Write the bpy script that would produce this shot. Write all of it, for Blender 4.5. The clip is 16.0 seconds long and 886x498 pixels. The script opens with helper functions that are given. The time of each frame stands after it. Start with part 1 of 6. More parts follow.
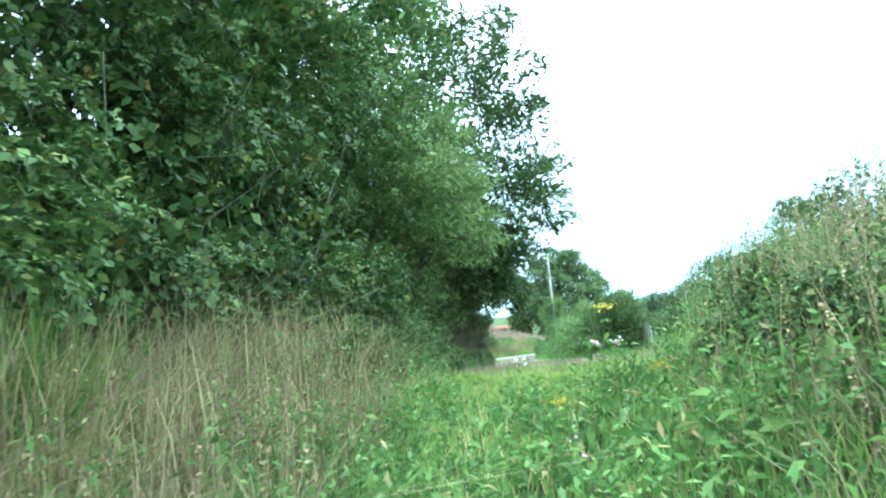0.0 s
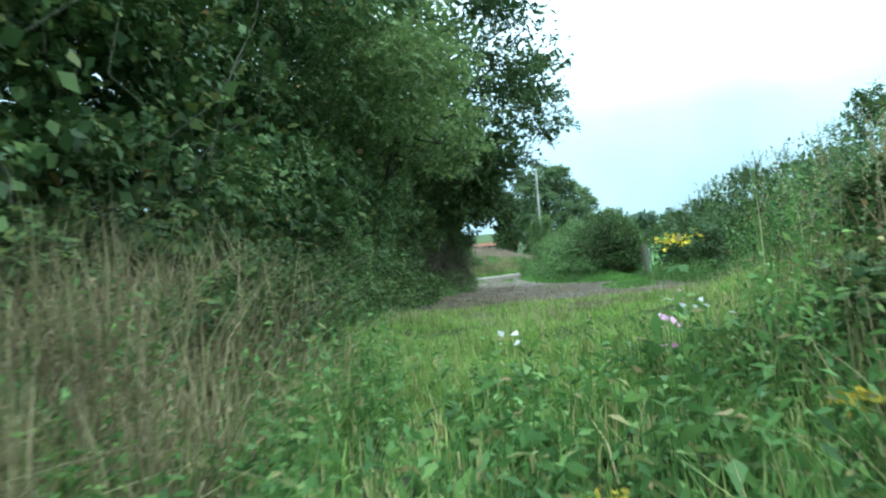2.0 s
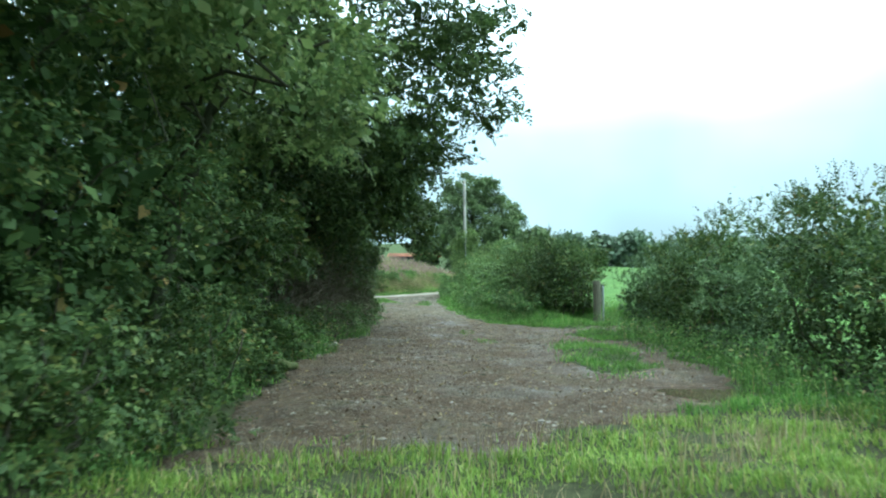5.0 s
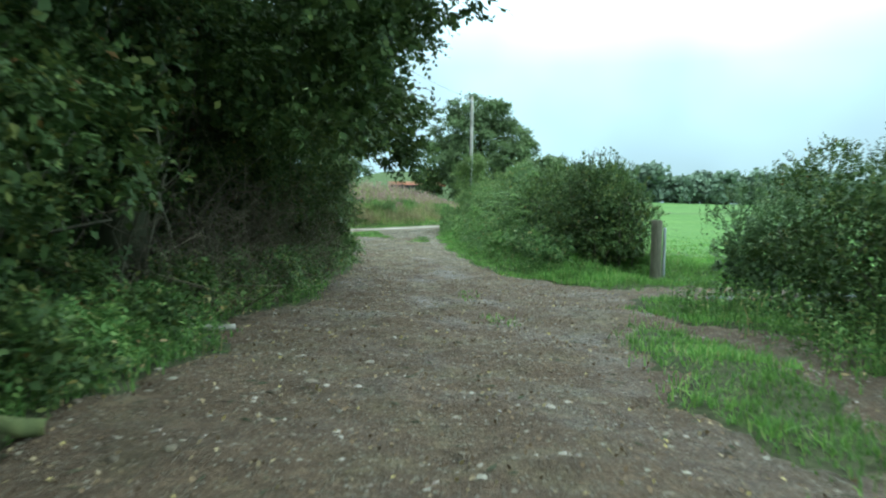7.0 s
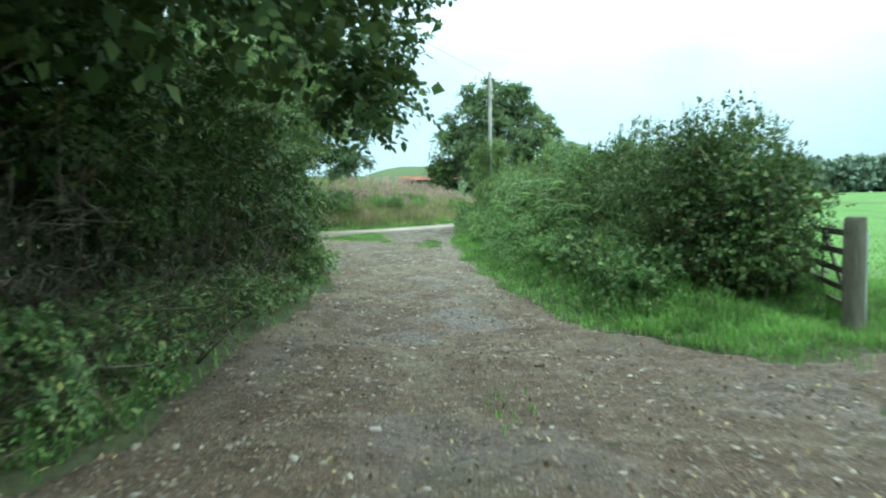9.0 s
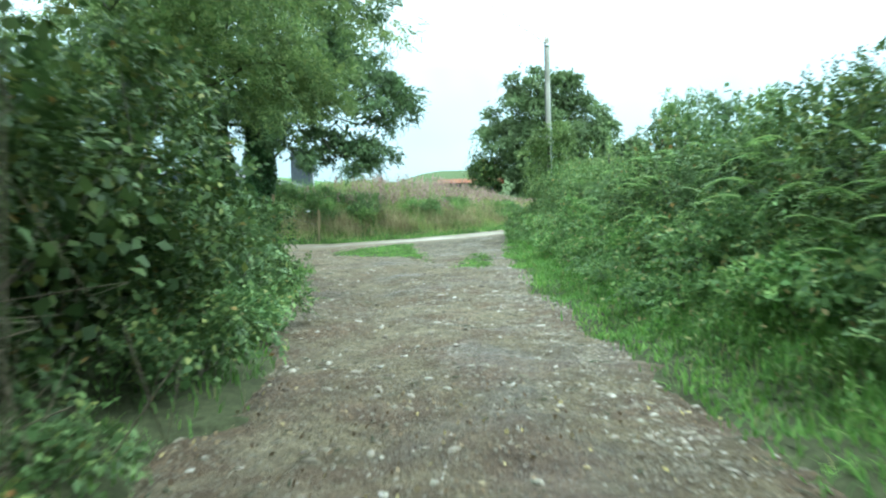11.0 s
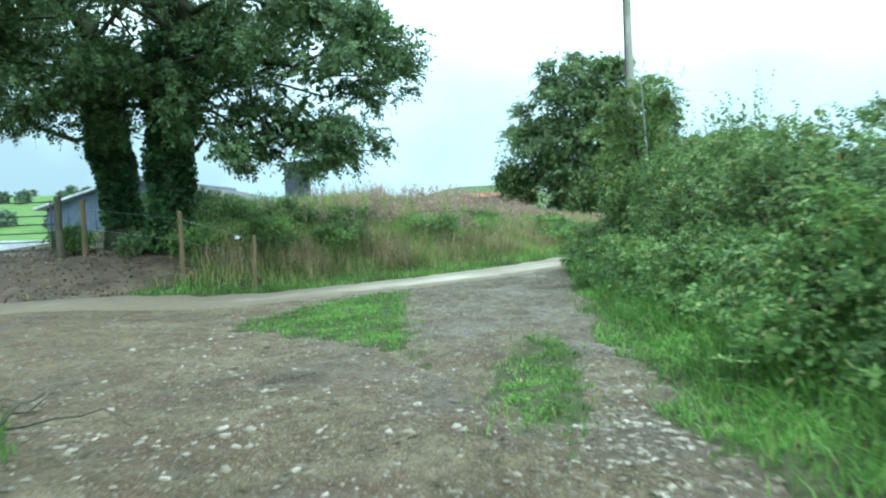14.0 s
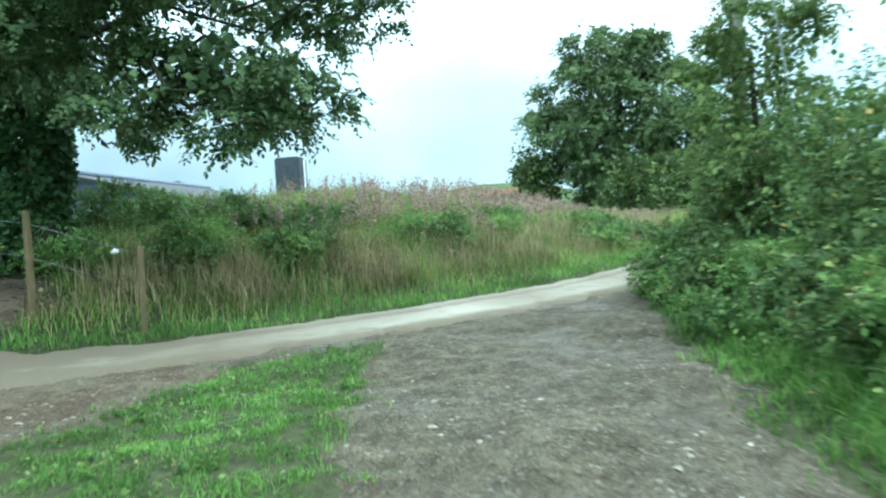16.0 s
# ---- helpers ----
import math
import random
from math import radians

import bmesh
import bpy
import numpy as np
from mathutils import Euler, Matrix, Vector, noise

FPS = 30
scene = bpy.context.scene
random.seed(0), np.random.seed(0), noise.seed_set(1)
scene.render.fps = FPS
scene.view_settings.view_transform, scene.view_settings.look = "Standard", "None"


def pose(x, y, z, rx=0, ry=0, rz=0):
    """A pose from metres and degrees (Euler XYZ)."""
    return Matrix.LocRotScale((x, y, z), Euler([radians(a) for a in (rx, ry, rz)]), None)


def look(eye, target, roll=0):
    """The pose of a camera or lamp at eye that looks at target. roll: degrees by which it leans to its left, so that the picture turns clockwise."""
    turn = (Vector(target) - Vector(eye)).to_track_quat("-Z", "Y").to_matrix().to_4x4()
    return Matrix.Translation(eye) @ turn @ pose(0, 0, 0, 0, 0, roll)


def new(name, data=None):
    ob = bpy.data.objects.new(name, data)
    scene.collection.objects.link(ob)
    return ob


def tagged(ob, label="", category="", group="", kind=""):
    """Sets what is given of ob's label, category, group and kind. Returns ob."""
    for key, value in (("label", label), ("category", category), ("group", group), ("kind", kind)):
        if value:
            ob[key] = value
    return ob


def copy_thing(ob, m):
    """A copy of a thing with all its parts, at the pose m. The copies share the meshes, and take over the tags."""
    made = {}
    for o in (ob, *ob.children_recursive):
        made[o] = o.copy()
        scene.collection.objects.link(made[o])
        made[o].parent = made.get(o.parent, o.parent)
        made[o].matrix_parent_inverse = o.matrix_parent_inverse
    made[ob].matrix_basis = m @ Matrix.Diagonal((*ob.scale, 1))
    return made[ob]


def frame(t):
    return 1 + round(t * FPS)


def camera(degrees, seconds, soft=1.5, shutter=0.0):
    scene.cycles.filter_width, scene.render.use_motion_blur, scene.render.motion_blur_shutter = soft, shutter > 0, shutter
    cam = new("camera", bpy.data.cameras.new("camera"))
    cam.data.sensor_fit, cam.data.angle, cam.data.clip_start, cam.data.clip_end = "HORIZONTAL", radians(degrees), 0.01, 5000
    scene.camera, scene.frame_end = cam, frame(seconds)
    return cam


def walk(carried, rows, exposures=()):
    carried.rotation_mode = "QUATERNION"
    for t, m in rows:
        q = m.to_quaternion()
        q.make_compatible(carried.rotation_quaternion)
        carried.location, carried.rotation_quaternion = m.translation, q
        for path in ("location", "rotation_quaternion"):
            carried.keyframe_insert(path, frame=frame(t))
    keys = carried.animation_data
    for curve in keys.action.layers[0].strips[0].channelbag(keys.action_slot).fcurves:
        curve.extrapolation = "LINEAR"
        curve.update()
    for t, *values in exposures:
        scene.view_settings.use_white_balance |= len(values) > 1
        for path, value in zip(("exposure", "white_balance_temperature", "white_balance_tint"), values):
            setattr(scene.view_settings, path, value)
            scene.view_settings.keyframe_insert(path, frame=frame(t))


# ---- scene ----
cam = camera(65.2, 16.0, 2.1, 0.4)
PATH = [
    (0, (0.074, -18.967, 0.394), (-0.212, -17.013, 0.714), -5.0),
    (0.5, (0.067, -18.314, 0.405), (-0.225, -16.37, 0.772), -5.7),
    (1, (0.046, -17.539, 0.508), (-0.278, -15.581, 0.757), -6.1),
    (1.5, (-0.036, -16.745, 0.607), (-0.357, -14.773, 0.693), -5.8),
    (2, (-0.086, -15.628, 0.701), (-0.355, -13.648, 0.778), -4.4),
    (2.5, (-0.138, -14.408, 0.808), (-0.352, -12.421, 0.885), -3.8),
    (3, (-0.192, -12.993, 0.956), (-0.352, -11.002, 1.04), -2.9),
    (3.5, (-0.208, -11.822, 1.054), (-0.316, -9.827, 1.161), -2.6),
    (3.7, (-0.204, -11.321, 1.107), (-0.294, -9.326, 1.217), -2.4),
    (5.8, (-0.093, -6.004, 1.535), (-0.151, -4.005, 1.559), 0.4),
    (6, (-0.088, -5.28, 1.525), (-0.154, -3.281, 1.52), 0.5),
    (6.5, (-0.078, -3.484, 1.52), (-0.145, -1.486, 1.458), 0.8),
    (7, (-0.055, -1.571, 1.527), (-0.116, 0.424, 1.415), 0.9),
    (7.5, (-0.039, 0.095, 1.561), (-0.096, 2.09, 1.428), 1.3),
    (8, (-0.064, 1.881, 1.544), (-0.129, 3.875, 1.408), 1.3),
    (8.5, (-0.085, 3.711, 1.561), (-0.163, 5.705, 1.429), 0.6),
    (9, (-0.172, 5.76, 1.541), (-0.284, 7.753, 1.417), -0.4),
    (9.2, (-0.175, 6.548, 1.5), (-0.313, 8.54, 1.382), -0.8),
    (11.5, (-1.267, 16.365, 1.36), (-1.499, 18.349, 1.264), -1.2),
    (12, (-1.434, 18.575, 1.35), (-1.672, 20.559, 1.266), -1.0),
    (12.5, (-1.575, 20.664, 1.359), (-1.817, 22.648, 1.281), -1.1),
    (13, (-1.751, 22.801, 1.393), (-2.003, 24.784, 1.325), -1.6),
    (13.5, (-1.922, 24.705, 1.415), (-2.183, 26.688, 1.367), -2.2),
    (14, (-2.2, 26.67, 1.468), (-2.498, 28.647, 1.422), -2.7),
    (14.5, (-2.392, 28.37, 1.469), (-2.727, 30.341, 1.428), -2.9),
    (15, (-2.445, 30.191, 1.469), (-2.759, 32.166, 1.434), -3.0),
    (15.5, (-2.579, 31.97, 1.493), (-2.856, 33.95, 1.459), -3.4),
    (16, (-3.017, 33.732, 1.553), (-3.354, 35.703, 1.511), -3.5),
]
# The clip's camera opens up after the shade of the trees; its white balance is cool and greenish.
EXPOSURES = [(t, stops, kelvin, 1) for t, stops, kelvin in ((0, 1.1, 5150), (0.5, 0.68, 5200), (1, 0.25, 5250), (1.5, 0.2, 5200), (3.5, 0.38, 5250), (6, 0.05, 5500), (7, 0.05, 5500), (7.5, 0.15, 5500), (8.5, 0.27, 5500), (9.2, 0.38, 5500),
                                                            (11.5, 0.64, 5500), (12.5, 0.74, 5450), (13.5, 0.4, 5400), (14, 0.33, 5350), (16, 0.33, 5350))]
walk(cam, [(t, look(eye, target, roll)) for t, eye, target, roll in PATH], EXPOSURES)

SKY, SUN = 1.0, 1.2

# The line of the lane: left and right edges over y, and its height.
PROFILE = ((-60, -2.0), (-19, -1.07), (-15.6, -0.77), (-13, -0.5), (-11.3, -0.36), (-6, 0.04), (0, 0.04), (6, 0.03), (16, -0.07),
           (26, -0.09), (33, -0.08), (37, 0.0), (42, 0.05), (46, 0.17), (50, 0.34), (54, 0.55), (60, 0.95), (130, 2.9), (400, 7.0), (2000, 20.0))
LEFT = ((-6, -2.2), (0, -2.8), (3, -2.95), (5.7, -2.65), (7.4, -3.3), (10.3, -2.7), (14, -3.1), (19, -3.2), (20.8, -3.7), (23.7, -4.6),
        (28, -5.7), (31.5, -6.6), (34, -9.0), (36, -15.0), (38, -24.0))
RIGHT = ((-6, 0.4), (-1.8, 0.9), (-0.4, 2.8), (0.6, 3.55), (2, 3.85), (4, 3.85), (6.4, 4.5), (7.2, 4.2), (8.3, 3.0), (10, 2.75), (11.5, 3.2), (13.2, 2.7), (14.7, 1.2), (18, 0.7), (22.7, -0.1), (26.5, -0.55),
         (30, -0.85), (36, -1.35), (42, -1.55), (46.5, -1.5))
ROAD = ((-90, 20), (-40, 31.0), (-20, 37.4), (-13, 40.5), (-10.2, 41.8), (-8.0, 43.4), (-5.5, 45.4), (-3.1, 47.8), (-1.5, 49.8), (0.6, 53.4), (4, 59), (12, 67), (30, 80))
ROAD_HALF = 1.15


def ramp(a, b, v):
    s = np.clip((v - a) / (b - a), 0, 1)
    return s * s * (3 - 2 * s)


def over(table, v):
    return np.interp(v, [p[0] for p in table], [p[1] for p in table])


def wobble(x, y, size, seed):
    """Smooth noise in the plane from a few turned waves, about -1 to 1."""
    r = np.random.RandomState(seed)
    total = 0
    for k in range(7):
        a, f, p = r.uniform(0, 6.28), r.uniform(0.6, 1.9) / size, r.uniform(0, 6.28)
        total = total + np.sin(6.28 * f * (x * np.cos(a) + y * np.sin(a)) + p)
    return total / 3.2


def road_side(x, y):
    """Distance from the road's middle: positive beyond it, negative on the lane's side."""
    best = np.full(np.shape(x), 1e9)
    side = np.ones(np.shape(x))
    for (ax, ay), (bx, by) in zip(ROAD, ROAD[1:]):
        ux, uy = bx - ax, by - ay
        s = np.clip(((x - ax) * ux + (y - ay) * uy) / (ux * ux + uy * uy), 0, 1)
        d = np.hypot(x - ax - s * ux, y - ay - s * uy)
        near = d < best
        side = np.where(near, np.sign(ux * (y - ay) - uy * (x - ax)), side)
        best = np.where(near, d, best)
    return best * side


def in_island(x, y):
    """Grass left standing in the lane: a wedge by the road, a strip between the wheel tracks and a tongue beside the field gateway."""
    a = np.minimum.reduce([(x + 7.9) * 0.8 + (y - 39.9) * -0.1, -0.93 * (x + 4.45) + -0.2 * (y - 39.3), 0.62 * (x + 4.2) + 0.78 * (y - 34.9),
                           -road_side(x, y) - ROAD_HALF - 0.15]) - 0.46
    b = 0.35 * (1 - np.hypot((x + 2.3) / 0.36, (y - 33.8) / 1.7))
    c = 0.42 * (1 - np.hypot((x - 2.5 - 0.06 * (y - 5.0)) / 0.52, (y - 5.1) / 2.2))
    ragged = 0.13 * wobble(x, y, 0.8, 61) + 0.09 * wobble(x, y, 0.3, 62)
    return np.maximum.reduce([a + ragged, b + 0.6 * ragged, c])


def yard_in(x, y):
    """Metres inside the bare soil before the farm yard."""
    return 3.0 * (1 - np.hypot((x + 18.4) / 6.4, (y - 44.6) / 4.6)) + 0.25 * wobble(x, y, 1.1, 24)


def lane_in(x, y):
    """Metres inside the stony lane; negative outside."""
    wob = 0.16 * wobble(x, y, 1.3, 3) + 0.07 * wobble(x, y, 0.4, 4)
    body = np.minimum.reduce([x - over(LEFT, y), over(RIGHT, y) - x, (y + 2.6 + 0.5 * wobble(x, y, 1.5, 8)) * 0.8, ROAD_HALF * 0.4 - road_side(x, y)])
    gate = 1.0 - np.hypot((x - 5.4) / 3.4, (y - 12.2) / 1.25)
    yard = yard_in(x, y)
    body = np.maximum.reduce([body, gate, yard])
    return np.minimum(body, -in_island(x, y)) + wob


def height(x, y):
    x, y = np.asarray(x, float), np.asarray(y, float)
    z = over(PROFILE, y)
    d = road_side(x, y) - ROAD_HALF
    z = np.where((y > 30) & (x > -60), z + 0.25 * ramp(-9, 0, d) * ramp(-9, -13, x), z)
    z = z + ramp(20, 36, y) * (1 - 0.75 * ramp(-9, 1, x)) * (0.9 * ramp(1, 4.5, d) + 1.3 * ramp(4.5, 20, d)) * ramp(-29, -19, x)
    z = z - 1.65 * ramp(-19.5, -25, x) * ramp(47, 56, y) * ramp(95, 75, y)
    z = z + (5.5 * ramp(90, 190, y) * ramp(45, -10, x) + 6.3 * ramp(80, 190, y) * ramp(-45, -100, x))
    z = z + 0.4 * ramp(0.3, 1.8, x - over(RIGHT, y)) * ramp(13.5, 17, y) * ramp(0, -3, d)
    z = z + 0.3 * ramp(0.3, 2.2, over(LEFT, y) - x) * ramp(34, 30, y) * ramp(-9, -3, y)
    z = z + 1.15 * ramp(0.9, 4.0, x) * ramp(-3, -9, y) + 0.5 * ramp(-1.2, -3.6, x) * ramp(-4, -10, y)
    near = ramp(200, 60, np.hypot(x, y - 20)) * ramp(0.9, 2.6, np.abs(d + ROAD_HALF))
    return z + near * (0.05 * wobble(x, y, 3.0, 1) + 0.02 * wobble(x, y, 0.9, 2))


# ---- light ----
world = bpy.data.worlds.new("overcast")
scene.world = world
world.use_nodes = True
wn, wl = world.node_tree.nodes, world.node_tree.links
wn.clear()
sky = wn.new("ShaderNodeTexSky")
sky.sky_type, sky.sun_disc = "NISHITA", False
sky.sun_elevation, sky.sun_rotation = radians(42), radians(60)
sky_dim = wn.new("ShaderNodeVectorMath")
sky_dim.operation = "SCALE"
sky_dim.inputs["Scale"].default_value = 0.1
wl.new(sky.outputs[0], sky_dim.inputs[0])
tc = wn.new("ShaderNodeTexCoord")
sep = wn.new("ShaderNodeSeparateXYZ")
wl.new(tc.outputs["Generated"], sep.inputs[0])
rise = wn.new("ShaderNodeValToRGB")
rise.color_ramp.elements[0].position, rise.color_ramp.elements[0].color = 0.0, (0.525, 0.70, 0.715, 1)
rise.color_ramp.elements[1].position, rise.color_ramp.elements[1].color = 0.8, (3.45, 3.75, 3.68, 1)
mid = rise.color_ramp.elements.new(0.20)
mid.color = (0.71, 0.90, 0.915, 1)
high = rise.color_ramp.elements.new(0.42)
high.color = (1.91, 2.14, 2.12, 1)
wl.new(sep.outputs["Z"], rise.inputs[0])
cloud = wn.new("ShaderNodeTexNoise")
cloud.inputs["Scale"].default_value, cloud.inputs["Detail"].default_value, cloud.inputs["Roughness"].default_value = 1.6, 4, 0.5
wl.new(tc.outputs["Generated"], cloud.inputs["Vector"])
thick = wn.new("ShaderNodeMapRange")
thick.inputs["From Min"].default_value, thick.inputs["From Max"].default_value = 0.42, 0.62
thick.inputs["To Min"].default_value, thick.inputs["To Max"].default_value = 0.82, 1.55
wl.new(cloud.outputs["Fac"], thick.inputs["Value"])
lit = wn.new("ShaderNodeVectorMath")
lit.operation = "SCALE"
wl.new(rise.outputs[0], lit.inputs[0])
wl.new(thick.outputs[0], lit.inputs["Scale"])
veil = wn.new("ShaderNodeMix")
veil.data_type = "RGBA"
veil.inputs["Factor"].default_value = 0.9
wl.new(sky_dim.outputs[0], veil.inputs["A"])
wl.new(lit.outputs[0], veil.inputs["B"])
bg = wn.new("ShaderNodeBackground")
bg.inputs["Strength"].default_value = SKY
wl.new(veil.outputs["Result"], bg.inputs[0])
wo = wn.new("ShaderNodeOutputWorld")
wl.new(bg.outputs[0], wo.inputs[0])
sun = new("sun", bpy.data.lights.new("sun", "SUN"))
sun.data.energy, sun.data.angle, sun.data.color = SUN, radians(25), (1.0, 1.0, 0.94)
sun.matrix_world = look((0, 0, 60), (-25, -20, 18))


# ---- materials ----
def material(name, rough=0.9, spec=0.2):
    m = bpy.data.materials.new(name)
    m.use_nodes = True
    n, l = m.node_tree.nodes, m.node_tree.links
    b = n["Principled BSDF"]
    b.inputs["Roughness"].default_value, b.inputs["Specular IOR Level"].default_value = rough, spec
    return m, n, l, b


def ramp_node(n, stops):
    r = n.new("ShaderNodeValToRGB")
    e = r.color_ramp.elements
    e[0].position, e[0].color = stops[0][0], (*stops[0][1], 1)
    e[1].position, e[1].color = stops[-1][0], (*stops[-1][1], 1)
    for p, c in stops[1:-1]:
        e.new(p).color = (*c, 1)
    return r


def noise_node(n, l, scale, detail=4, rough=0.55, stretch=None):
    g = n.new("ShaderNodeNewGeometry")
    t = n.new("ShaderNodeTexNoise")
    t.inputs["Scale"].default_value, t.inputs["Detail"].default_value, t.inputs["Roughness"].default_value = scale, detail, rough
    if stretch:
        mp = n.new("ShaderNodeMapping")
        mp.inputs["Scale"].default_value = stretch
        l.new(g.outputs["Position"], mp.inputs["Vector"])
        l.new(mp.outputs[0], t.inputs["Vector"])
    else:
        l.new(g.outputs["Position"], t.inputs["Vector"])
    return t


def mixed(n, l, a, b, fac, blend="MIX"):
    """Mixes two colours (sockets or tuples) by fac (a socket or a number)."""
    x = n.new("ShaderNodeMix")
    x.data_type, x.blend_type = "RGBA", blend
    for key, v in (("A", a), ("B", b), ("Factor", fac)):
        if isinstance(v, (tuple, float, int)):
            x.inputs[key].default_value = (*v, 1) if isinstance(v, tuple) else v
        else:
            l.new(v, x.inputs[key])
    return x.outputs["Result"]


def bump(n, l, b, sock, strength, dist=0.02):
    k = n.new("ShaderNodeBump")
    k.inputs["Strength"].default_value, k.inputs["Distance"].default_value = strength, dist
    l.new(sock, k.inputs["Height"])
    l.new(k.outputs[0], b.inputs["Normal"])


def leaf_material(name, stops, through_light=0.22, rough=0.5, patch=(0.55, 1.3), patch_scale=0.9):
    """Leaves: each has its own tone, patches of the plant differ, and some light comes through."""
    m, n, l, b = material(name, rough + 0.08, 0.16)
    g = n.new("ShaderNodeNewGeometry")
    r = ramp_node(n, stops)
    l.new(g.outputs["Random Per Island"], r.inputs[0])
    t = noise_node(n, l, patch_scale, 3)
    mr = n.new("ShaderNodeMapRange")
    mr.inputs["From Min"].default_value, mr.inputs["From Max"].default_value = 0.3, 0.7
    mr.inputs["To Min"].default_value, mr.inputs["To Max"].default_value = patch
    l.new(t.outputs["Fac"], mr.inputs["Value"])
    v = n.new("ShaderNodeVectorMath")
    v.operation = "SCALE"
    l.new(r.outputs[0], v.inputs[0])
    l.new(mr.outputs[0], v.inputs["Scale"])
    l.new(v.outputs[0], b.inputs["Base Color"])
    tr = n.new("ShaderNodeBsdfTranslucent")
    l.new(v.outputs[0], tr.inputs["Color"])
    mx = n.new("ShaderNodeMixShader")
    mx.inputs[0].default_value = through_light
    l.new(b.outputs[0], mx.inputs[1])
    l.new(tr.outputs[0], mx.inputs[2])
    l.new(mx.outputs[0], n["Material Output"].inputs["Surface"])
    return m


# Hedge leaf tones scaled darker, to paint the canopy's shade on the left hedgerow.
LEAF_HAW_DIM = leaf_material("hawthorn_leaf_dim", ((0, (0.034, 0.064, 0.018)), (0.5, (0.068, 0.115, 0.033)), (0.85, (0.112, 0.168, 0.047)), (0.985, (0.174, 0.196, 0.048)), (1, (0.221, 0.124, 0.044))))
LEAF_HEDGE = leaf_material("hedge_leaf", ((0, (0.059, 0.106, 0.034)), (0.5, (0.115, 0.192, 0.062)), (0.85, (0.186, 0.280, 0.087)), (0.985, (0.288, 0.324, 0.092)), (1, (0.371, 0.207, 0.079))))
LEAF_OAK = leaf_material("oak_leaf", ((0, (0.060, 0.104, 0.043)), (0.6, (0.118, 0.188, 0.074)), (1, (0.188, 0.263, 0.103))))
# Darkened leaf tones: the unlit inside of the lane's canopy put into colour.
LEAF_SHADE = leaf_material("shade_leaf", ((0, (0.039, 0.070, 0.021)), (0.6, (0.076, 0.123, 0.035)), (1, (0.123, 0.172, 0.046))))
LEAF_SYC = leaf_material("sycamore_leaf", ((0, (0.088, 0.135, 0.057)), (0.6, (0.148, 0.217, 0.089)), (1, (0.232, 0.296, 0.120))), patch_scale=0.35)
LEAF_ASH = leaf_material("ash_leaf", ((0, (0.090, 0.148, 0.046)), (0.6, (0.166, 0.241, 0.077)), (1, (0.261, 0.327, 0.107))), 0.4)
LEAF_BRAMBLE = leaf_material("bramble_leaf", ((0, (0.058, 0.114, 0.036)), (0.6, (0.124, 0.212, 0.069)), (0.95, (0.207, 0.303, 0.090)), (1, (0.331, 0.260, 0.103))), 0.35)
LEAF_IVY = leaf_material("ivy_leaf", ((0, (0.035, 0.081, 0.029)), (0.7, (0.067, 0.139, 0.047)), (1, (0.112, 0.214, 0.071))), 0.15, 0.4)
LEAF_FERN = leaf_material("bracken_leaf", ((0, (0.114, 0.210, 0.057)), (0.7, (0.196, 0.310, 0.086)), (1, (0.274, 0.370, 0.102))), 0.45)
LEAF_WEED = leaf_material("weed_leaf", ((0, (0.078, 0.155, 0.043)), (0.6, (0.143, 0.256, 0.065)), (0.93, (0.238, 0.356, 0.096)), (1, (0.434, 0.313, 0.161))), 0.35)
# Far foliage: aerial haze is painted in as a paler, bluer leaf colour.
LEAF_FAR_HAZE = leaf_material("far_leaf_haze", ((0, (0.112, 0.166, 0.109)), (0.6, (0.160, 0.221, 0.144)), (1, (0.218, 0.288, 0.179))), patch_scale=0.12)
GRASS = leaf_material("lush_grass", ((0, (0.087, 0.194, 0.041)), (0.6, (0.151, 0.292, 0.056)), (0.92, (0.226, 0.389, 0.078)), (1, (0.304, 0.278, 0.134))), 0.4)
GRASS_TALL = leaf_material("rough_grass", ((0, (0.114, 0.209, 0.048)), (0.5, (0.191, 0.306, 0.070)), (0.75, (0.319, 0.372, 0.105)), (1, (0.526, 0.420, 0.224))), 0.35, patch=(0.6, 1.3), patch_scale=0.5)
GRASS_MEADOW = leaf_material("meadow_grass", ((0, (0.156, 0.266, 0.050)), (0.6, (0.256, 0.384, 0.074)), (0.88, (0.362, 0.472, 0.100)), (1, (0.525, 0.448, 0.200))), 0.4, patch=(0.7, 1.25))
STRAW = leaf_material("dry_straw", ((0, (0.123, 0.097, 0.053)), (0.5, (0.228, 0.184, 0.102)), (0.85, (0.323, 0.270, 0.153)), (1, (0.437, 0.377, 0.212))), 0.25, 0.8)
STRAW_PALE = leaf_material("pale_dead_grass", ((0, (0.180, 0.153, 0.081)), (0.5, (0.304, 0.260, 0.140)), (0.9, (0.427, 0.372, 0.204)), (1, (0.190, 0.245, 0.076))), 0.3, 0.8)
BLEACHED = leaf_material("bleached_grass", ((0, (0.20, 0.17, 0.085)), (0.5, (0.31, 0.27, 0.14)), (1, (0.46, 0.40, 0.24))), 0.3, 0.8)
LITTER = leaf_material("fallen_leaf", ((0, (0.120, 0.085, 0.050)), (0.6, (0.220, 0.160, 0.090)), (0.9, (0.360, 0.300, 0.170)), (1, (0.500, 0.420, 0.140))), 0.1, 0.7)
PETAL_PINK = leaf_material("willowherb_petal", ((0, (0.24, 0.165, 0.13)), (0.6, (0.35, 0.24, 0.21)), (1, (0.46, 0.28, 0.30))), 0.3, 0.8)
PETAL_YELLOW = leaf_material("ragwort_petal", ((0, (0.550, 0.420, 0.030)), (1, (0.750, 0.600, 0.060))), 0.3, 0.8)
